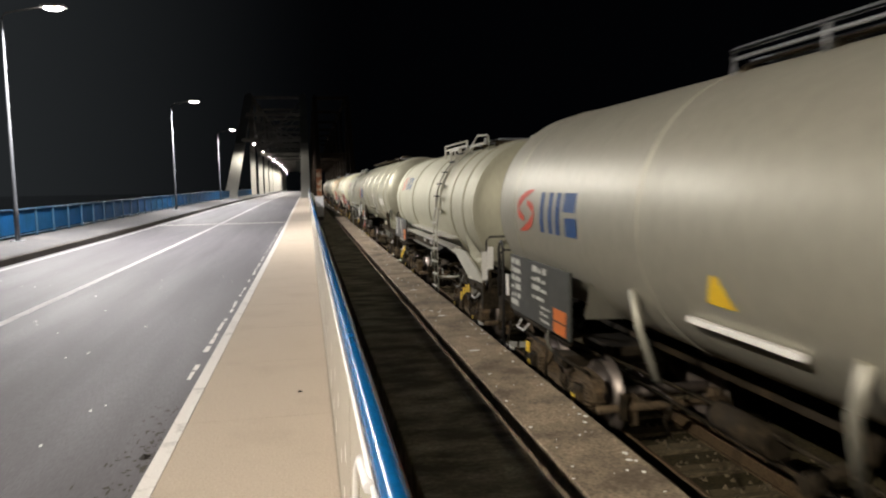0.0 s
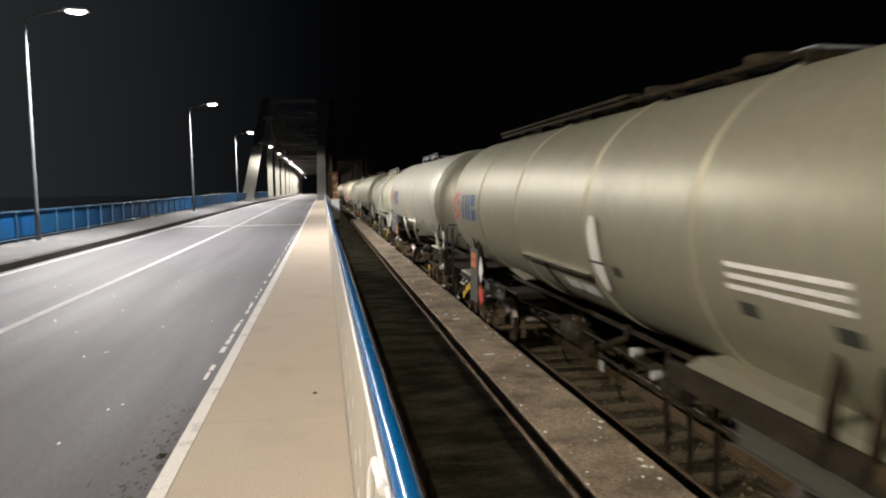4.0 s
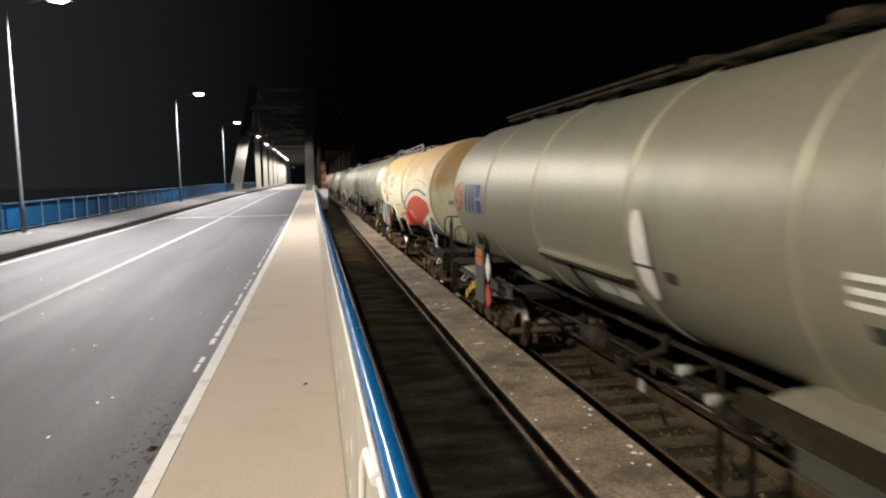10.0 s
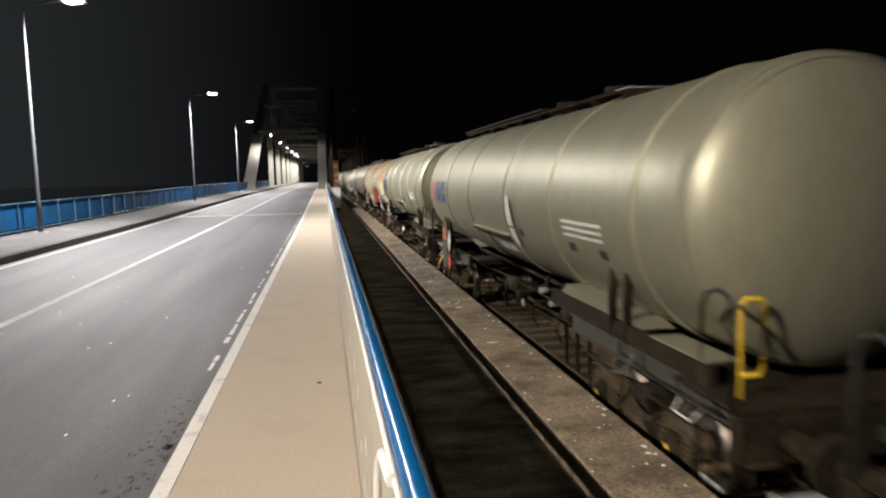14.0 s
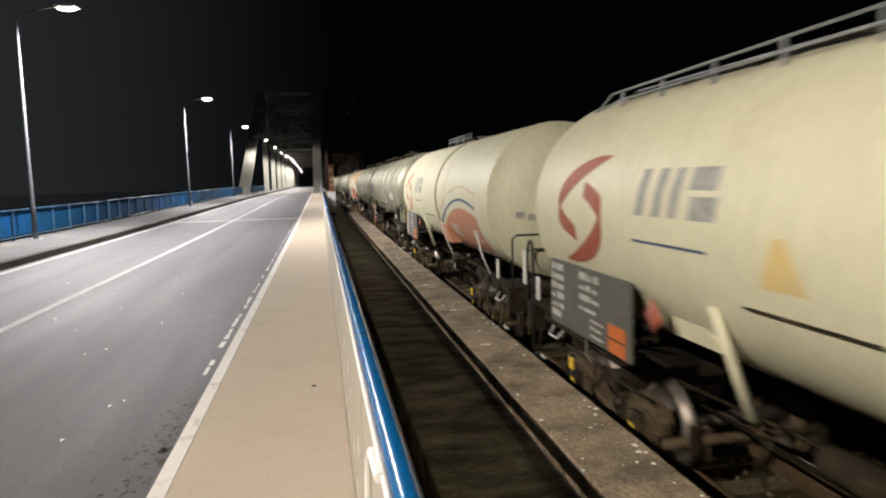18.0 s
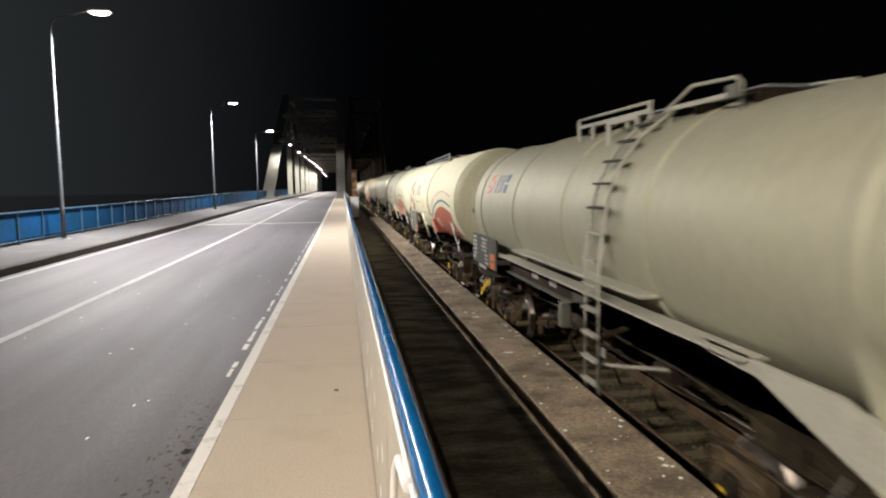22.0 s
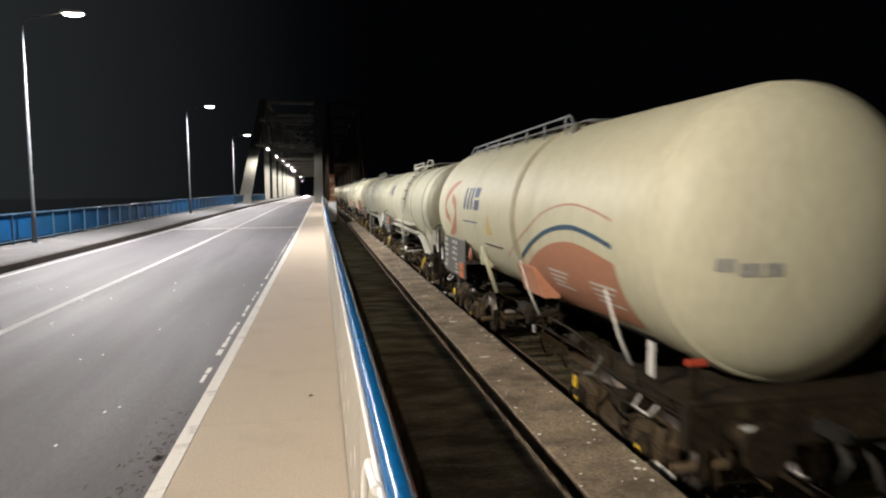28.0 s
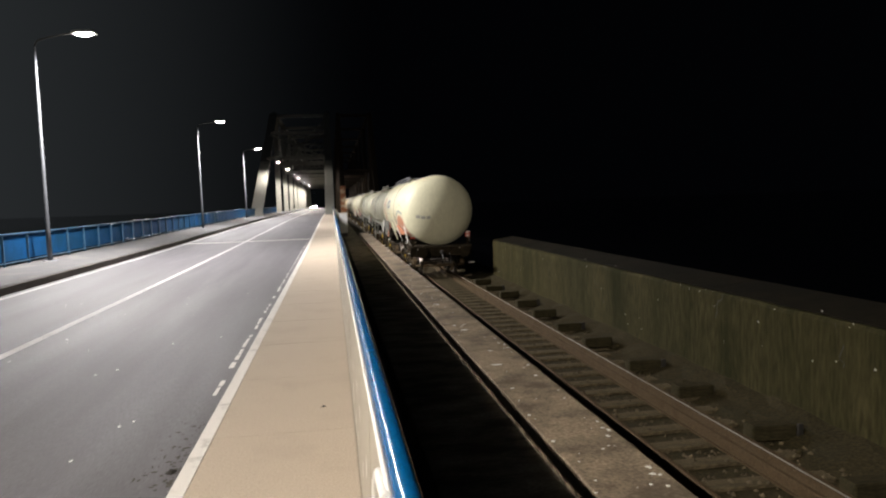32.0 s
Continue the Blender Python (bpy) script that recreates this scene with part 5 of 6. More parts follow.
        part("hose_box", box(B(), -0.76, -0.66, y0 - 0.22, y0 - 0.08, zt - 0.22, zt - 0.05, 0.02), LADDER_GREY, w)
    if style == "ochre":
        for x in (-0.82, -0.48):
            part("ladder_rail", tube(B(), [(x, h + 0.72, 1.30), (x, h + 0.72, 3.6), (x + 0.1, h + 0.45, zt - 0.02), (x + 0.15, h - 0.9, zt + 0.10), (x + 0.15, h - 2.0, zt + 0.06)], 0.03, 8), LADDER_GREY, w)
        for i in range(8):
            part("rung", box(B(), -0.82, -0.48, h + 0.70, h + 0.74, 1.6 + i * 0.3, 1.64 + i * 0.3), CAGE_PAINT, w)
    # markings on the tank
    if not swoosh:
        yl, zc, sc = {"smooth": (h - 0.9, 0.0, 1.0), "banded": (h - 0.10, -0.02, 1.02), "ladder": (h - 1.25, 0.40, 0.8)}[style]
        part("emblem", swirl(B(), r, yl - 0.40 * sc, zc, 0.85 * sc, 0.40 * sc, 0.008), FADED_RED if rear == "short" else RED_LOGO, tank, "red hooked emblem")
        word_bars(tank, BLUE_LOGO if style != "ladder" else NAVY, r, yl - 1.0 * sc, zc, 1.25 * sc, 0.36 * sc)
    else:
        red = RED_LOGO if style == "ochre" else BRICK_RED if swoop[1] == 12.0 else FADED_RED
        part("emblem", swirl(B(), r, h - (1.95 if style == "ochre" else 1.6), 0.05 if style == "ochre" else 0.02, 1.8 if style == "ochre" else 1.65, 0.86, 0.008), red, tank, "large red hooked emblem")
        word_bars(tank, NAVY if swoop[1] < 11 else FADED_NAVY, r, h - 3.1, 0.19, 1.35, 0.30)
        part("underline", patch(B(), r, h - 3.0, h - 4.3, -0.135, -0.118, 0.008), NAVY, tank)
        ya, yb = h - swoop[0], h - swoop[1]
        low, blue, thin, navy = [], [], [], []
        for k in range(8 if style == "ochre" else 0):      # its stripes begin low on the flank, ahead of the swoosh
            v = k / 8
            blue.append((h - 4.7 - (swoop[0] - 4.7) * v, -0.72 + 0.19 * v, -0.69 + 0.21 * v))
            thin.append((h - 4.6 - (swoop[0] - 5.05) * v, -0.69 + 0.26 * v, -0.675 + 0.261 * v))
        for i in range(29):
            s = i / 28
            top_a = -0.46 + 0.55 * math.sin(math.pi / 2 * s / 0.72) if s < 0.72 else 0.09 - 0.10 * ((s - 0.72) / 0.28) ** 1.5
            y = ya + (yb - ya) * s
            top_a -= 0.03 if style == "ochre" else 0.09
            bottom = -1.0 + (0.65 if style == "ochre" else 0.22) * max(0.0, (s - 0.35) / 0.65) ** 0.6
            low.append((y, bottom, max(top_a - 0.13, bottom + 0.01)))
            blue.append((y, top_a - 0.026, top_a + 0.014))
            lift = 0.06 + 0.115 * min(1.0, s / 0.4)
            thin.append((y + 0.45 * max(0.0, 1 - s / 0.3), top_a + lift, top_a + lift + 0.016))
            if s > 0.45:
                navy.append((y, -1.35, bottom - 0.09))
        part("stripe", ribbon(B(), r, low, 0.008), red, tank, "broad red swoosh")
        part("stripe", ribbon(B(), r, blue, 0.009), STRIPE_BLUE, tank, "curved blue stripe")
        part("stripe", ribbon(B(), r, thin, 0.009), red, tank, "thin red stripe")
        part("stripe", ribbon(B(), r, navy, 0.009), DULL_NAVY, tank, "dull blue-grey patch low on the tank")
        if style == "cream":
            bm = B()
            rows = [[bm.verts.new(skin(r, h - 5.2 + sd * (0.24 - 0.18 * k / 5), -0.25 + 0.25 * k / 5, 0.008)) for sd in (1, -1)] for k in range(6)]
            for p, q in zip(rows, rows[1:]):
                bm.faces.new((p[0], p[1], q[1], q[0]))
            part("warning_sticker", bm, FADED_YELLOW, tank, "faded yellow triangular sticker")
        part("side_strip", box(B(), flank(2.2) - 0.03, flank(2.2) + 0.03, ya + 0.6, h - 4.7, 2.20, 2.213), UNDER, w, "dark strip along the tank's flank")
        for y in (ya - 1.7, yb + 0.9):
            for k in range(4):
                part("lettering", patch(B(), r, y, y - 0.75 + 0.13 * (k % 3), -0.46 - 0.055 * k, -0.435 - 0.055 * k, 0.011), CHALK, tank)
        slab_part("skirt_plate", [(-1.36, ya - 0.2, 2.05), (-1.36, ya - 1.0, 2.05), (-1.24, ya - 1.25, 1.62), (-1.24, ya - 0.25, 1.62)], 0.25, red, w, "red saddle plate")
        for y in (ya - 0.4, yb + 0.4):
            part("strut", tube(B(), [(-1.36, y, 2.1), (-1.24, y - 0.10, 1.6), (-1.1, y - 0.15, 1.25)], 0.02, 8), CHALK, w)
    if style == "smooth":
        bm = B()
        rows = [[bm.verts.new(skin(r, h - 5.82 + sd * (0.19 - 0.15 * k / 5), -0.42 + 0.18 * k / 5, 0.008)) for sd in (1, -1)] for k in range(6)]
        for p, q in zip(rows, rows[1:]):
            bm.faces.new((p[0], p[1], q[1], q[0]))
        part("warning_sticker", bm, YELLOW, tank, "yellow triangular sticker")
        part("side_strip", box(B(), -1.29, -1.24, h - 6.65, h - 5.25, 1.99, 2.04), CHALK, w, "white strip along the tank's flank")
        for q, a0 in ((-3.5, -0.50), (-1.5, -0.52)):
            for k in range(3):
                part("lettering", patch(B(), r, -h - q, -h - q - 0.62 + 0.12 * k, a0 - 0.05 * k, a0 + 0.022 - 0.05 * k, 0.008), BOARD, tank)
        slab_part("strut", [(-1.17, -h + 1.62, 1.98), (-1.17, -h + 1.42, 1.98), (-1.10, -h + 1.22, 1.46), (-1.10, -h + 1.52, 1.46)], 0.05, LIGHT_TANK, w)
        part("cross_strut", box(B(), -1.22, -1.04, -h + 0.75, -h + 1.8, 1.40, 1.455, 0.015), LIGHT_TANK, w, "pale foot of the strut")
    if style == "banded":
        part("gauge_plate", ribbon(B(), r, [(h - 8.62 - 0.15 * math.sin(v), -0.27 - 0.30 * abs(math.cos(v)) ** 0.5 - 0.01, -0.27 + 0.30 * abs(math.cos(v)) ** 0.5 + 0.01) for v in [math.pi * (k / 10 - 0.5) for k in range(11)]], 0.034), CHALK, tank, "tall oval white gauge plate")
        part("gauge_rod", patch(B(), r, h - 8.42, h - 8.84, -0.335, -0.315, 0.04), BLACK, tank)
        part("side_ledge", box(B(), -1.37, -1.24, h - 8.25, h - 5.4, 2.145, 2.165), paint, w)
        part("ledge_web", box(B(), -1.35, -1.30, h - 8.2, h - 5.45, 2.10, 2.142), UNDER, w)
        part("strap", patch(B(), r, h - 6.25, h - 6.42, -0.95, -0.50, 0.012), UNDER, tank)
        for q in (6.95, 7.55):
            part("name_plate", patch(B(), r, h - q, h - q - 0.50, -0.74, -0.62, 0.012), CHALK, tank, "white writing plate")
        for q, z in ((8.2, 1.16), (8.75, 1.02), (9.3, 1.12)):
            part("valve_cap", tube(B(), [(-0.62, h - q, z), (-0.78, h - q, z)], 0.055, 10), FADED_NAVY, w, "pale valve cap")
            part("valve_pipe", tube(B(), [(-0.62, h - q, z), (-0.3, h - q, z + 0.02), (-0.25, h - q, zc - r + 0.03)], 0.035, 8), UNDER, w)
        for k in range(3):
            part("lettering", patch(B(), r, h - 11.2, h - 12.5, -0.16 - 0.06 * k, -0.13 - 0.06 * k, 0.008), CHALK, tank)
        for y in (h - 8.95, h - 11.3, h - 12.3):
            part("lettering", patch(B(), r, y, y - 0.22, -0.42, -0.34, 0.008), BOARD, tank)
    # data board or plate holder
    if has_board:
        by, bl, z0, z1 = (h - 0.40, 2.45, 1.28, 2.12) if style != "ladder" else (h - 0.04, 2.5, 1.44, 2.10)
        bx = -1.41
        zo, yo = (z1 - 0.36, by - 2.02) if rear == "short" else (z0 + 0.02, by - bl + 0.12)
        board = part("data_board", box(B(), bx, bx + 0.03, by - bl, by, z0, z1, 0.005), WORN_BOARD if swoosh else BOARD, w, "dark data board with white writing")
        lettering(board, bx - 0.002, by - 0.50, by - 0.06, z0 + 0.06, z1 - 0.04, 6, 3)
        if rear == "short":
            lettering(board, bx - 0.002, by - 1.30, by - 0.72, z0 + 0.14, z1 - 0.05, 4, 5)
            lettering(board, bx - 0.002, by - 2.0, by - 1.6, z0 + 0.03, z0 + 0.27, 4, 7)
        else:
            lettering(board, bx - 0.002, by - 1.62, by - 1.05, z0 + 0.30, z1 - 0.05, 4, 5)
            lettering(board, bx - 0.002, by - 1.75, by - 1.40, z0 + 0.04, z0 + 0.30, 3, 7)
        plate = part("orange_plate", box(B(), bx - 0.012, bx - 0.002, yo, yo + 0.42, zo, zo + 0.31), ORANGE, board, "orange hazard plate")
        part("divider", box(B(), bx - 0.016, bx - 0.0125, yo, yo + 0.42, zo + 0.145, zo + 0.165), BLACK, plate)
        part("board_bracket", box(B(), -1.38, -1.1, by - bl + 0.3, by - 0.3, 1.276, 1.30), UNDER, w)
        part("shunting_sign", revolve(B(), [(0.0, -0.02), (0.17, -0.02), (0.17, 0.0), (0.0, 0.0)], 4), BRICK_RED, w, "dull red diamond sign", pose(-1.36, h - 3.25, 1.85, 0, 0, -90)) if swoosh else None
    else:
        py = h - 1.85
        hold = part("plate_holder", box(B(), -1.42, -1.40, py - 0.62, py + 0.05, 0.85, 1.95, 0.004), FRAME_GREY, w)
        plate = part("orange_plate", box(B(), -1.43, -1.422, py - 0.50, py - 0.08, 1.56, 1.86), ORANGE, hold, "orange hazard plate")
        part("divider", box(B(), -1.435, -1.431, py - 0.50, py - 0.08, 1.70, 1.72), BLACK, plate)
        part("divider", box(B(), -1.4335, -1.4305, py - 0.30, py - 0.285, 1.57, 1.85), BLACK, plate)
        slab_part("diamond_sign", [(-1.42, py - 0.72, 1.57), (-1.42, py - 0.90, 1.30), (-1.42, py - 1.08, 1.57), (-1.42, py - 0.90, 1.84)], 0.01, CHALK, w, "white diamond hazard sign")
        slab_part("brake_sign", [(-1.42, py - 0.70, 1.10), (-1.42, py - 0.86, 0.84), (-1.42, py - 1.06, 0.98), (-1.42, py - 1.02, 1.12), (-1.42, py - 0.86, 1.27)], 0.02, RED_LOGO, w, "red diamond sign")
        part("frame_cover", box(B(), -1.36, -1.05, py + 0.35, py + 1.35, 1.285, 1.32, 0.01), GREY_TANK, w)
    if style in ("banded", "ladder"):
        for e in (1, -1) if style == "ladder" or rear == "ladder" else (1,):      # an arched guard with yellow teeth, over the outer wheel
            q0, q1 = (0.45, 1.55) if e > 0 else (0.42, 1.36)
            arch = [(e * (h - q0 - (q1 - q0) * v), 0.72 + 0.38 * math.sin(math.pi / 2 * (v if e > 0 else 1 - v))) for v in [k / 8 for k in range(9)]]
            bm = B()
            rings = [[bm.verts.new((-1.29 + dx, y, z + dz)) for dx, dz in ((0, -0.07), (0.012, -0.07), (0.012, 0.07), (0, 0.07))] for y, z in arch]
            for p, q in zip(rings, rings[1:]):
                for k in range(4):
                    bm.faces.new((p[k], p[(k + 1) % 4], q[(k + 1) % 4], q[k]))
            guard = part("guard", bm, BLACK, w)
            for (ya, za), (yb, zb) in zip(arch[0::2], arch[1::2]):
                slab_part("tooth", [(-1.295, ya, za - 0.085), (-1.295, yb, zb - 0.085), (-1.295, yb, zb + 0.03), (-1.295, (ya + yb) / 2, (za + zb) / 2 + 0.09), (-1.295, ya, za + 0.03)], -0.012, YELLOW, guard, "yellow warning tooth")
    else:
        for q in (h - 0.6, -h + 2.4):
            part("yellow_tag", box(B(), -1.22, -1.19, q - 0.06, q + 0.06, 0.62, 0.78, 0.01), YELLOW, w)
    # small writing on the rear dished end
    for z, x0, x1 in ((zc - 0.30, -0.98, -0.82), (zc - 0.34, -0.78, -0.60), (zc - 0.34, -0.56, -0.40)) if style != "banded" else ((zc + 0.30, -0.75, -0.2),):
        bm = B()
        pts = []
        for i in range(7):
            x = x0 + (x1 - x0) * i / 6
            for zz in (z, z + 0.12):
                q = math.hypot(x, zz - zc) / r
                pts.append(bm.verts.new((x, -(h - 0.05 + (d + 0.05) * math.sqrt(max(0.0, 1 - q * q))) - 0.006, zz)))
        for i in range(6):
            bm.faces.new((pts[2 * i], pts[2 * i + 1], pts[2 * i + 3], pts[2 * i + 2]))
        part("lettering", bm, FADED_NAVY, tank)
    w["front"] = u - h
    w["half"] = h
    return w

SMOOTH = "smooth silver-grey tank wagon with yellow warning sticker"
PLAIN_CREAM = "pale cream tank wagon with faded pink and blue swoosh"
GREY = "silver-grey four-axle tank wagon with red and blue markings"
LADDER = "light grey tank wagon with a side ladder and top cage"
CREAM = "cream tank wagon with faded red emblem and swooping stripes"
OCHRE = "rust-stained cream tank wagon with red swooping stripes"
TRAIN = []
ROW = (("ladder", 24.3, 11.2, LADDER, None), ("smooth", 10.63, 12.4, SMOOTH, None), ("banded", -4.86, 14.0, GREY, None), ("ochre", -22.33, 12.4, OCHRE, (6.35, 12.2)),
       ("banded", -38.16, 14.0, GREY, None), ("banded", -54.61, 14.2, GREY, None), ("plain_cream", -71.5, 12.4, PLAIN_CREAM, (6.8, 11.6)), ("cream", -87.1, 12.4, CREAM, (6.6, 12.0)),
       ("ladder", -102.25, 13.1, LADDER, None), ("ladder", -119.04, 12.7, LADDER, None), ("cream", -134.9, 11.3, CREAM, (6.5, 10.6)))
half_gaps = [(p[1] - p[2] - q[1]) / 2 for p, q in zip(ROW, ROW[1:])]
for i, (style, u, length, label, swoop) in enumerate(ROW):
    ahead = (half_gaps[i - 1] if i else 1.3) - 0.62
    behind = (half_gaps[i] - 0.62) if i < 10 else 0.5
    TRAIN.append(tank_wagon(style, length, u, label, swoop, {2: "ladder", 4: "dark", 5: "yellow", 9: "short"}.get(i, "plain"), ahead, behind))
# wagons further ahead, alike to those above
for like, u in ((4, 40.8), (0, 54.6), (7, 70.0), (3, 86.3), (4, 103.0), (4, 119.4), (7, 135.0)):
    ob = copy_thing(TRAIN[like], pose(0, 0, 0))
    ob["front"] = u - TRAIN[like]["half"]
    TRAIN.append(ob)
# tail signs of the last wagon
tail = -5.65 - 0.45
for s in (-1, 1):
    sign = part("tail_sign", box(B(), s * 1.16 - 0.10, s * 1.16 + 0.10, tail - 0.02, tail, 1.62, 1.86 if s > 0 else 1.68, 0.004), RED_LOGO, TRAIN[10], "red and white tail sign")
    part("sign_post", box(B(), s * 1.16 - 0.05, s * 1.16 + 0.05, tail - 0.01, tail + 0.03, 1.2, 1.615), UNDER, TRAIN[10])
    if s > 0:
        for e in (-1, 1):
            bm = B()
            poly(bm, [(1.16 - 0.085, tail - 0.024, 1.74 + 0.11 * e), (1.16 + 0.085, tail - 0.024, 1.74 + 0.11 * e), (1.16, tail - 0.024, 1.745)])
            part("white_triangle", bm, CHALK, sign, "white reflective triangle")
for s in (-1, 1):
    part("buffer_edge", box(B(), s * 0.875 - 0.17, s * 0.875 + 0.17, tail - 0.56, tail - 0.52, 1.20, 1.225), CHALK, TRAIN[10], "white edge on the buffer")


def run(t):
    """How far the train has run after t seconds."""
    return 5.2 * t + 0.0085 * t * t


def car_place(t):
    return 847.0 - 18.5 * t


def motions():
    times = [2.0 * i for i in range(17)]
    for w in TRAIN:
        walk(w, [(t, pose(TRACK_X, w["front"] + run(t), RAIL_Z)) for t in times])
    # every wheelset of the train turns alike: two are keyed, the others take over their turning
    steps = [0.1 * i for i in range(321)]
    lead = {}
    for ob in scene.objects:
        if ob.name.split(".")[0] != "wheelset":
            continue
        dy = ob.matrix_basis.translation.y
        if dy not in lead:
            lead[dy] = ob
            walk(ob, [(t, pose(0, dy, 0.46, -math.degrees(run(t) / 0.46))) for t in steps])
        else:
            first = lead[dy].animation_data
            ob.rotation_mode = "QUATERNION"
            own = ob.animation_data_create()
            own.action, own.action_slot = first.action, first.action_slot
    walk(car, [(t, pose(-6.3, car_place(t), -0.096 + rise(car_place(t)))) for t in [2.0 * i for i in range(17)]])


# ---- litter, droppings and dirt


def blob(bm, x, y, z, rx, ry, rnd, n=9, h=0.004):
    ring = [bm.verts.new((x + rx * rnd.uniform(0.6, 1.2) * math.cos(2 * math.pi * k / n), y + ry * rnd.uniform(0.6, 1.2) * math.sin(2 * math.pi * k / n), z)) for k in range(n)]
    mid = bm.verts.new((x, y, z + h))
    for k in range(n):
        bm.faces.new((ring[k], ring[(k + 1) % n], mid))


rnd = random.Random(4)
bm = B()
for i in range(240):
    y = rnd.uniform(2.5, 34)
    x = 2.36 - abs(rnd.gauss(0, 0.06)) if i % 2 else rnd.uniform(1.75, 2.36)
    q = rnd.uniform(0.006, 0.026) * (1.0 if i % 2 else rnd.choice((0.5, 0.8, 1.3)))
    blob(bm, x, y, -0.0985, q, q * rnd.uniform(0.8, 1.6), rnd)
for i in range(3):
    blob(bm, rnd.uniform(1.9, 2.2), (10.8, 13.6, 8.4)[i], -0.098, 0.08, 0.035, rnd)
solid("droppings", bm, CHALK, "pale bird droppings scattered on the concrete ledge", "droppings", "stuff")
bm = B()
for i in range(34):
    y = 3.6 + i * 0.55 + rnd.uniform(-0.2, 0.2)
    for d in ((0.070, 0.088) if i % 2 else (0.070,)):
        d *= rnd.uniform(0.94, 1.06)
        z = (2 * d - 0.116) / (d + 0.0146)
        q = (2 - z) / 2 * (y + rnd.uniform(-0.1, 0.1))
        n = 9
        ring = [(q + rnd.uniform(0.5, 1.1) * 0.05 * math.cos(2 * math.pi * k / n), z + rnd.uniform(0.5, 1.1) * 0.07 * math.sin(2 * math.pi * k / n)) for k in range(n)]
        poly(bm, [(0.1155 + 0.0146 * zz, yy, zz + rise(yy)) for yy, zz in ring])
solid("paint_splashes", bm, WHITE_PAINT, "pale paint splashes on the railing panels", "splashes", "stuff")
bm = B()
for i in range(46):
    blob(bm, rnd.uniform(-7.8, -1.5), rnd.uniform(4, 22), -0.0985, rnd.uniform(0.008, 0.028), rnd.uniform(0.01, 0.035), rnd, 7)
solid("road_litter", bm, CHALK, "small pale scraps on the asphalt", "litter", "stuff")
bm = B()
for i in range(80):
    y = rnd.gauss(5.7, 0.8)
    blob(bm, -1.28 - abs(rnd.gauss(0, 0.12)), y, -0.0985 + 0.0002 * (i % 7), rnd.uniform(0.006, 0.03), rnd.uniform(0.006, 0.03), rnd, 8, 0.003)
for i in range(9):
    blob(bm, -1.27, 6.4 + i * 0.9, -0.0985, 0.02, rnd.uniform(0.1, 0.3), rnd, 8, 0.003)
for i in range(170):
    y = 2.6 + 26 * rnd.random() ** 1.5
    wide = 0.05 + 0.16 * math.exp(-((y - 5.4) / 1.6) ** 2) + 0.05 * noise.noise((y * 0.8, 0, 3))
    blob(bm, -1.25 - abs(rnd.gauss(0, wide)), y, -0.0988 + 0.0001 * (i % 9), rnd.uniform(0.004, 0.014), rnd.uniform(0.02, 0.07), rnd, 8, 0.0012)
solid("road_dirt", bm, DIRT, "dark dirt gathered on the road along the kerb", "dirt", "stuff")
bm = B()
blob(bm, -1.36, 5.66, -0.097, 0.055, 0.05, rnd, 9, 0.03)
solid("clod", bm, BLACK, "small dark clod on the road by the kerb", "clod", "")
bm = B()
blob(bm, -0.17, 6.81, 0.001, 0.028, 0.022, rnd, 9, 0.015)
solid("leaf_scrap", bm, BLACK, "small dark scrap lying on the walkway", "scrap", "")
bm = B()
for i in range(70):
    y = rnd.uniform(4, 28)
    q = rnd.uniform(0.008, 0.022)
    z = rnd.choice((0.1, 0.16, 0.22, 0.3)) if i % 2 else rnd.uniform(-1.0, 0.1)
    poly(bm, [((6.596 if z > 0.18 else 6.616), y + q * rnd.uniform(0.7, 1.2) * math.cos(k), z + q * rnd.uniform(0.7, 1.2) * math.sin(k)) for k in (0, 1.05, 2.1, 3.14, 4.2, 5.2)])
solid("wall_spots", bm, FADED_NAVY, "pale flecks on the mossy wall", "flecks", "stuff")
# rubble at the foot of the wall
bm = B()
for i in range(260):
    x, y = 6.58 - abs(rnd.gauss(0, 0.35)), rnd.uniform(2, 28)
    q = rnd.uniform(0.02, 0.07)
    ring = bmesh.ops.create_icosphere(bm, subdivisions=1, radius=q)["verts"]
    for v in ring:
        v.co = Vector((x, y, -1.40 + q * 0.3)) + v.co * rnd.uniform(0.75, 1.25)
solid("rubble", bm, GRAVEL, "loose stones and dirt at the foot of the wall", "rubble", "stuff")

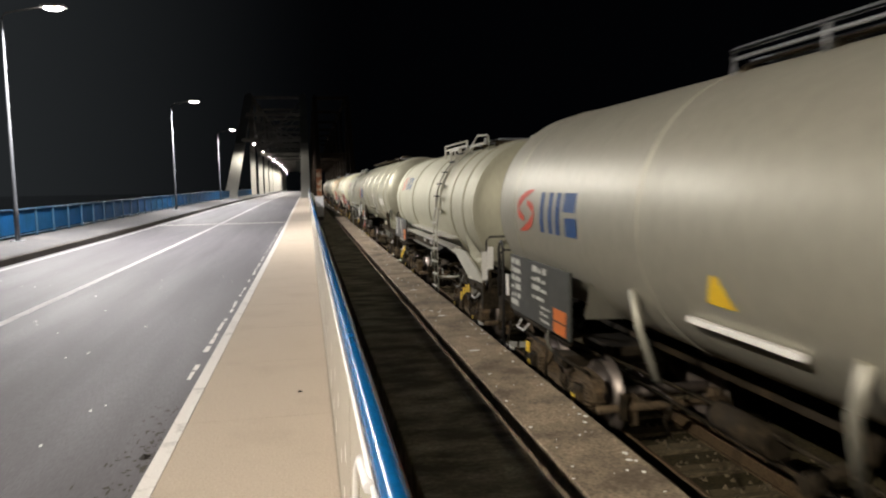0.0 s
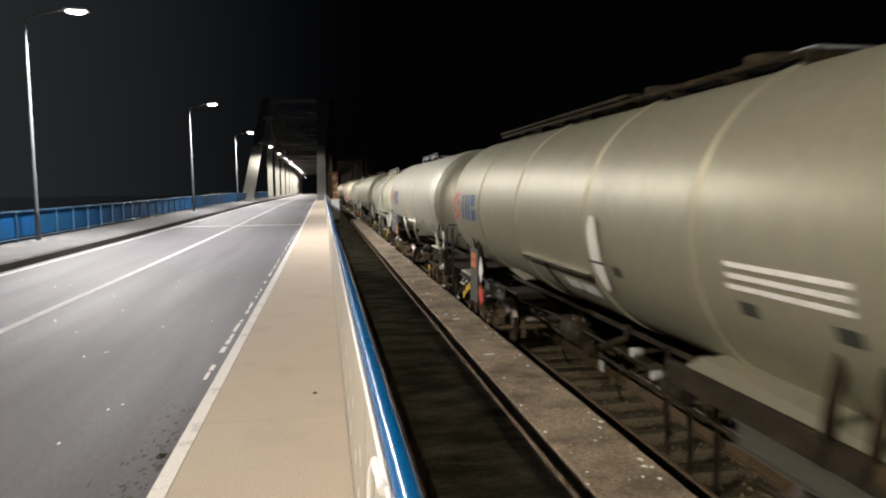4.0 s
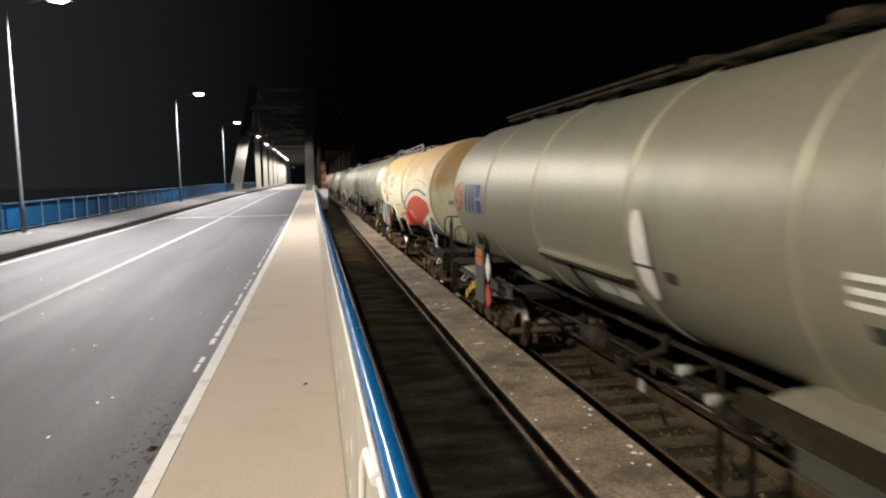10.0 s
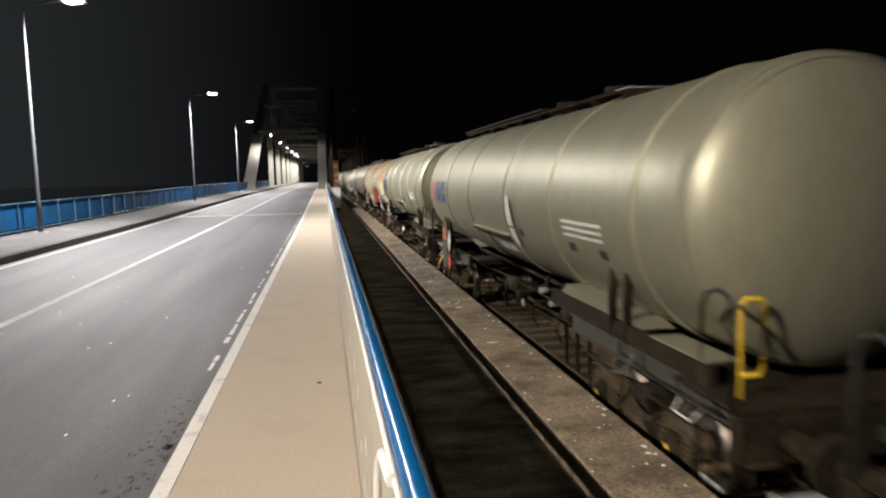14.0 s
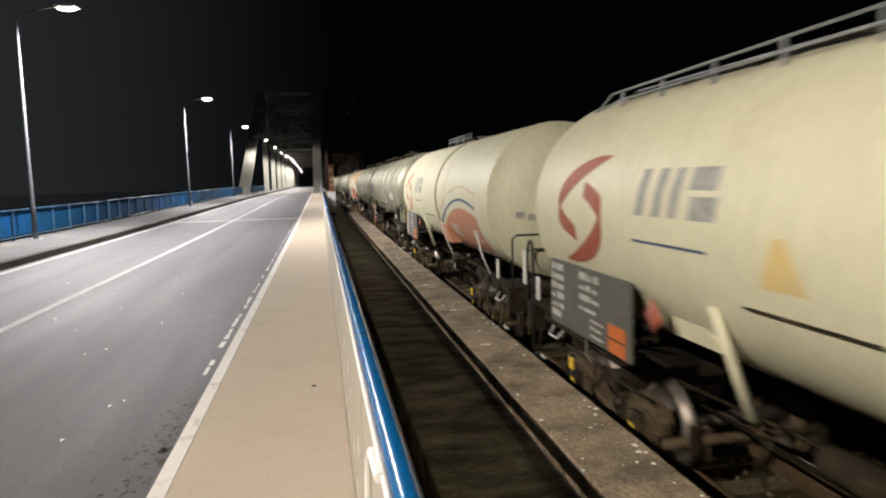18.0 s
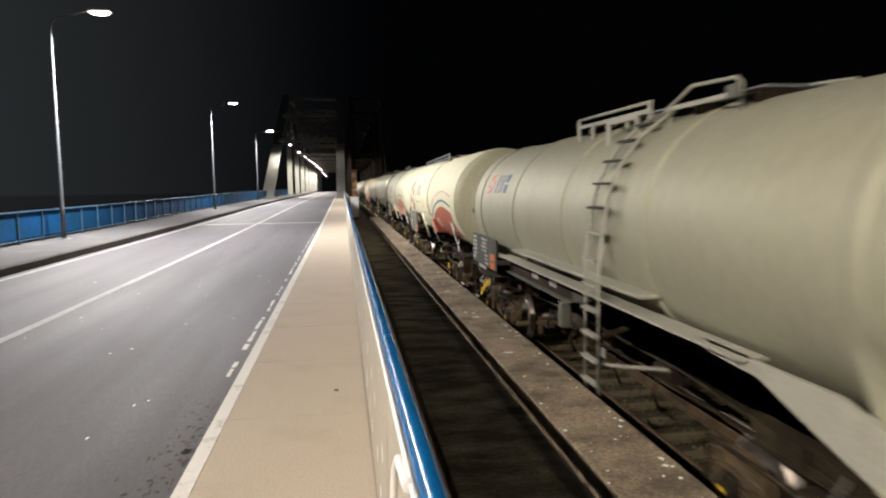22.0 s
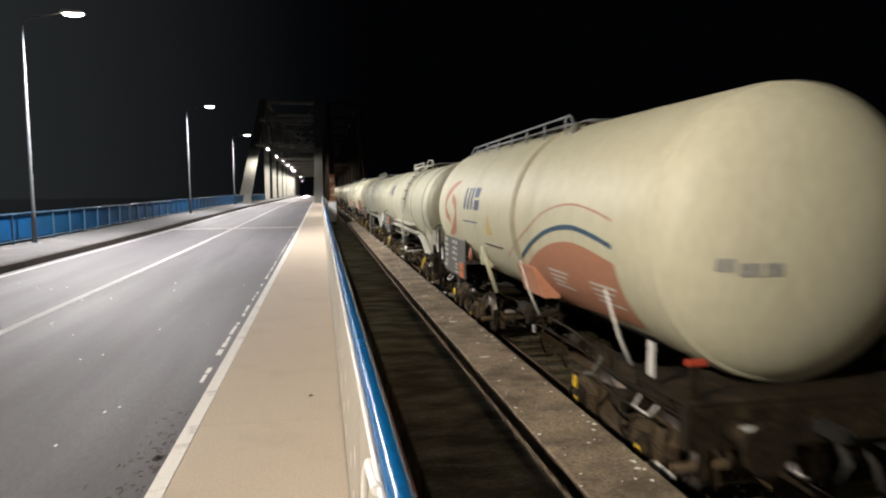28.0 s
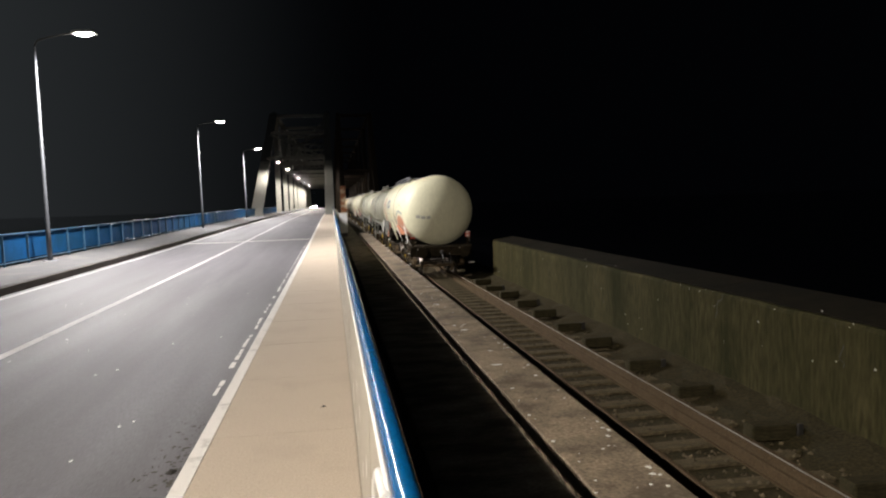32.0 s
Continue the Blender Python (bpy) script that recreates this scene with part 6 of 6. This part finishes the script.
# bank of dirt along the wall
bm = B()
bank = []
for i in range(60):
    y = -2 + 0.52 * i
    bank.append([bm.verts.new((x + rnd.uniform(-0.06, 0.06), y, z + rnd.uniform(-0.035, 0.035))) for x, z in ((5.55, -1.44), (5.85, -1.40), (6.15, -1.33), (6.40, -1.27), (6.66, -1.22))])
for p, q in zip(bank, bank[1:]):
    for k in range(4):
        bm.faces.new((p[k], p[k + 1], q[k + 1], q[k]))
solid("dirt_bank", bm, GRAVEL, "dark bank of dirt and ballast along the wall", "bank")
# cracks in the wall
bm = B()
for y, z, n, lean in ((20.6, -0.55, 9, 0.5), (16.3, -0.7, 8, 0.6), (11.2, -0.25, 6, -0.4), (8.1, -0.4, 7, 0.2)):
    for k in range(n):
        y1, z1 = y + lean * 0.12 + rnd.uniform(-0.08, 0.08), z + rnd.uniform(0.02, 0.12)
        poly(bm, [(6.6165, y, z - 0.008), (6.6165, y1, z1 - 0.008), (6.6165, y1 + 0.012, z1 + 0.01), (6.6165, y + 0.012, z + 0.01)])
        y, z = y1, z1
solid("wall_cracks", bm, BLACK, "dark cracks across the mossy wall", "cracks", "stuff")
# stones between the sleepers
bm = B()
for i in range(3800):
    x, y = rnd.uniform(2.45, 6.6), 2.0 + 27 * rnd.random() ** 1.3
    q = rnd.uniform(0.012, 0.042)
    z = -1.412 if abs((y + 8) % 0.66 - 0.33) < 0.2 else -1.374
    if abs(abs(x - TRACK_X) - 0.753) < 0.12:
        continue
    top_v, low = bm.verts.new((x + rnd.uniform(-q, q) * 0.4, y + rnd.uniform(-q, q) * 0.4, z + q * rnd.uniform(0.5, 1.0))), z - 0.01
    ring = [bm.verts.new((x + q * rnd.uniform(0.7, 1.2) * math.cos(1.2566 * k), y + q * rnd.uniform(0.7, 1.2) * math.sin(1.2566 * k), low)) for k in range(5)]
    for k in range(5):
        bm.faces.new((ring[k], ring[(k + 1) % 5], top_v))
solid("ballast_stones", bm, STONE, "loose brown ballast stones and dirt between the sleepers", "ballast", "stuff")

solid("walkway_joint", sheet(B(), -1.10, 0.108, [40.2, 40.9], 0.004), EDGE_CONCRETE, "pale joint across the walkway", "joint")

# ---- walkway slabs
for i in range(53):
    y = -1.9 + 2.0 * i
    bm = B()
    sheet(bm, -1.106, 0.110, [y + 0.004, y + 0.67, y + 1.33, y + 1.996], 0.0, 0.028)
    part("slab", bm, CONCRETE, walkway)

motions()
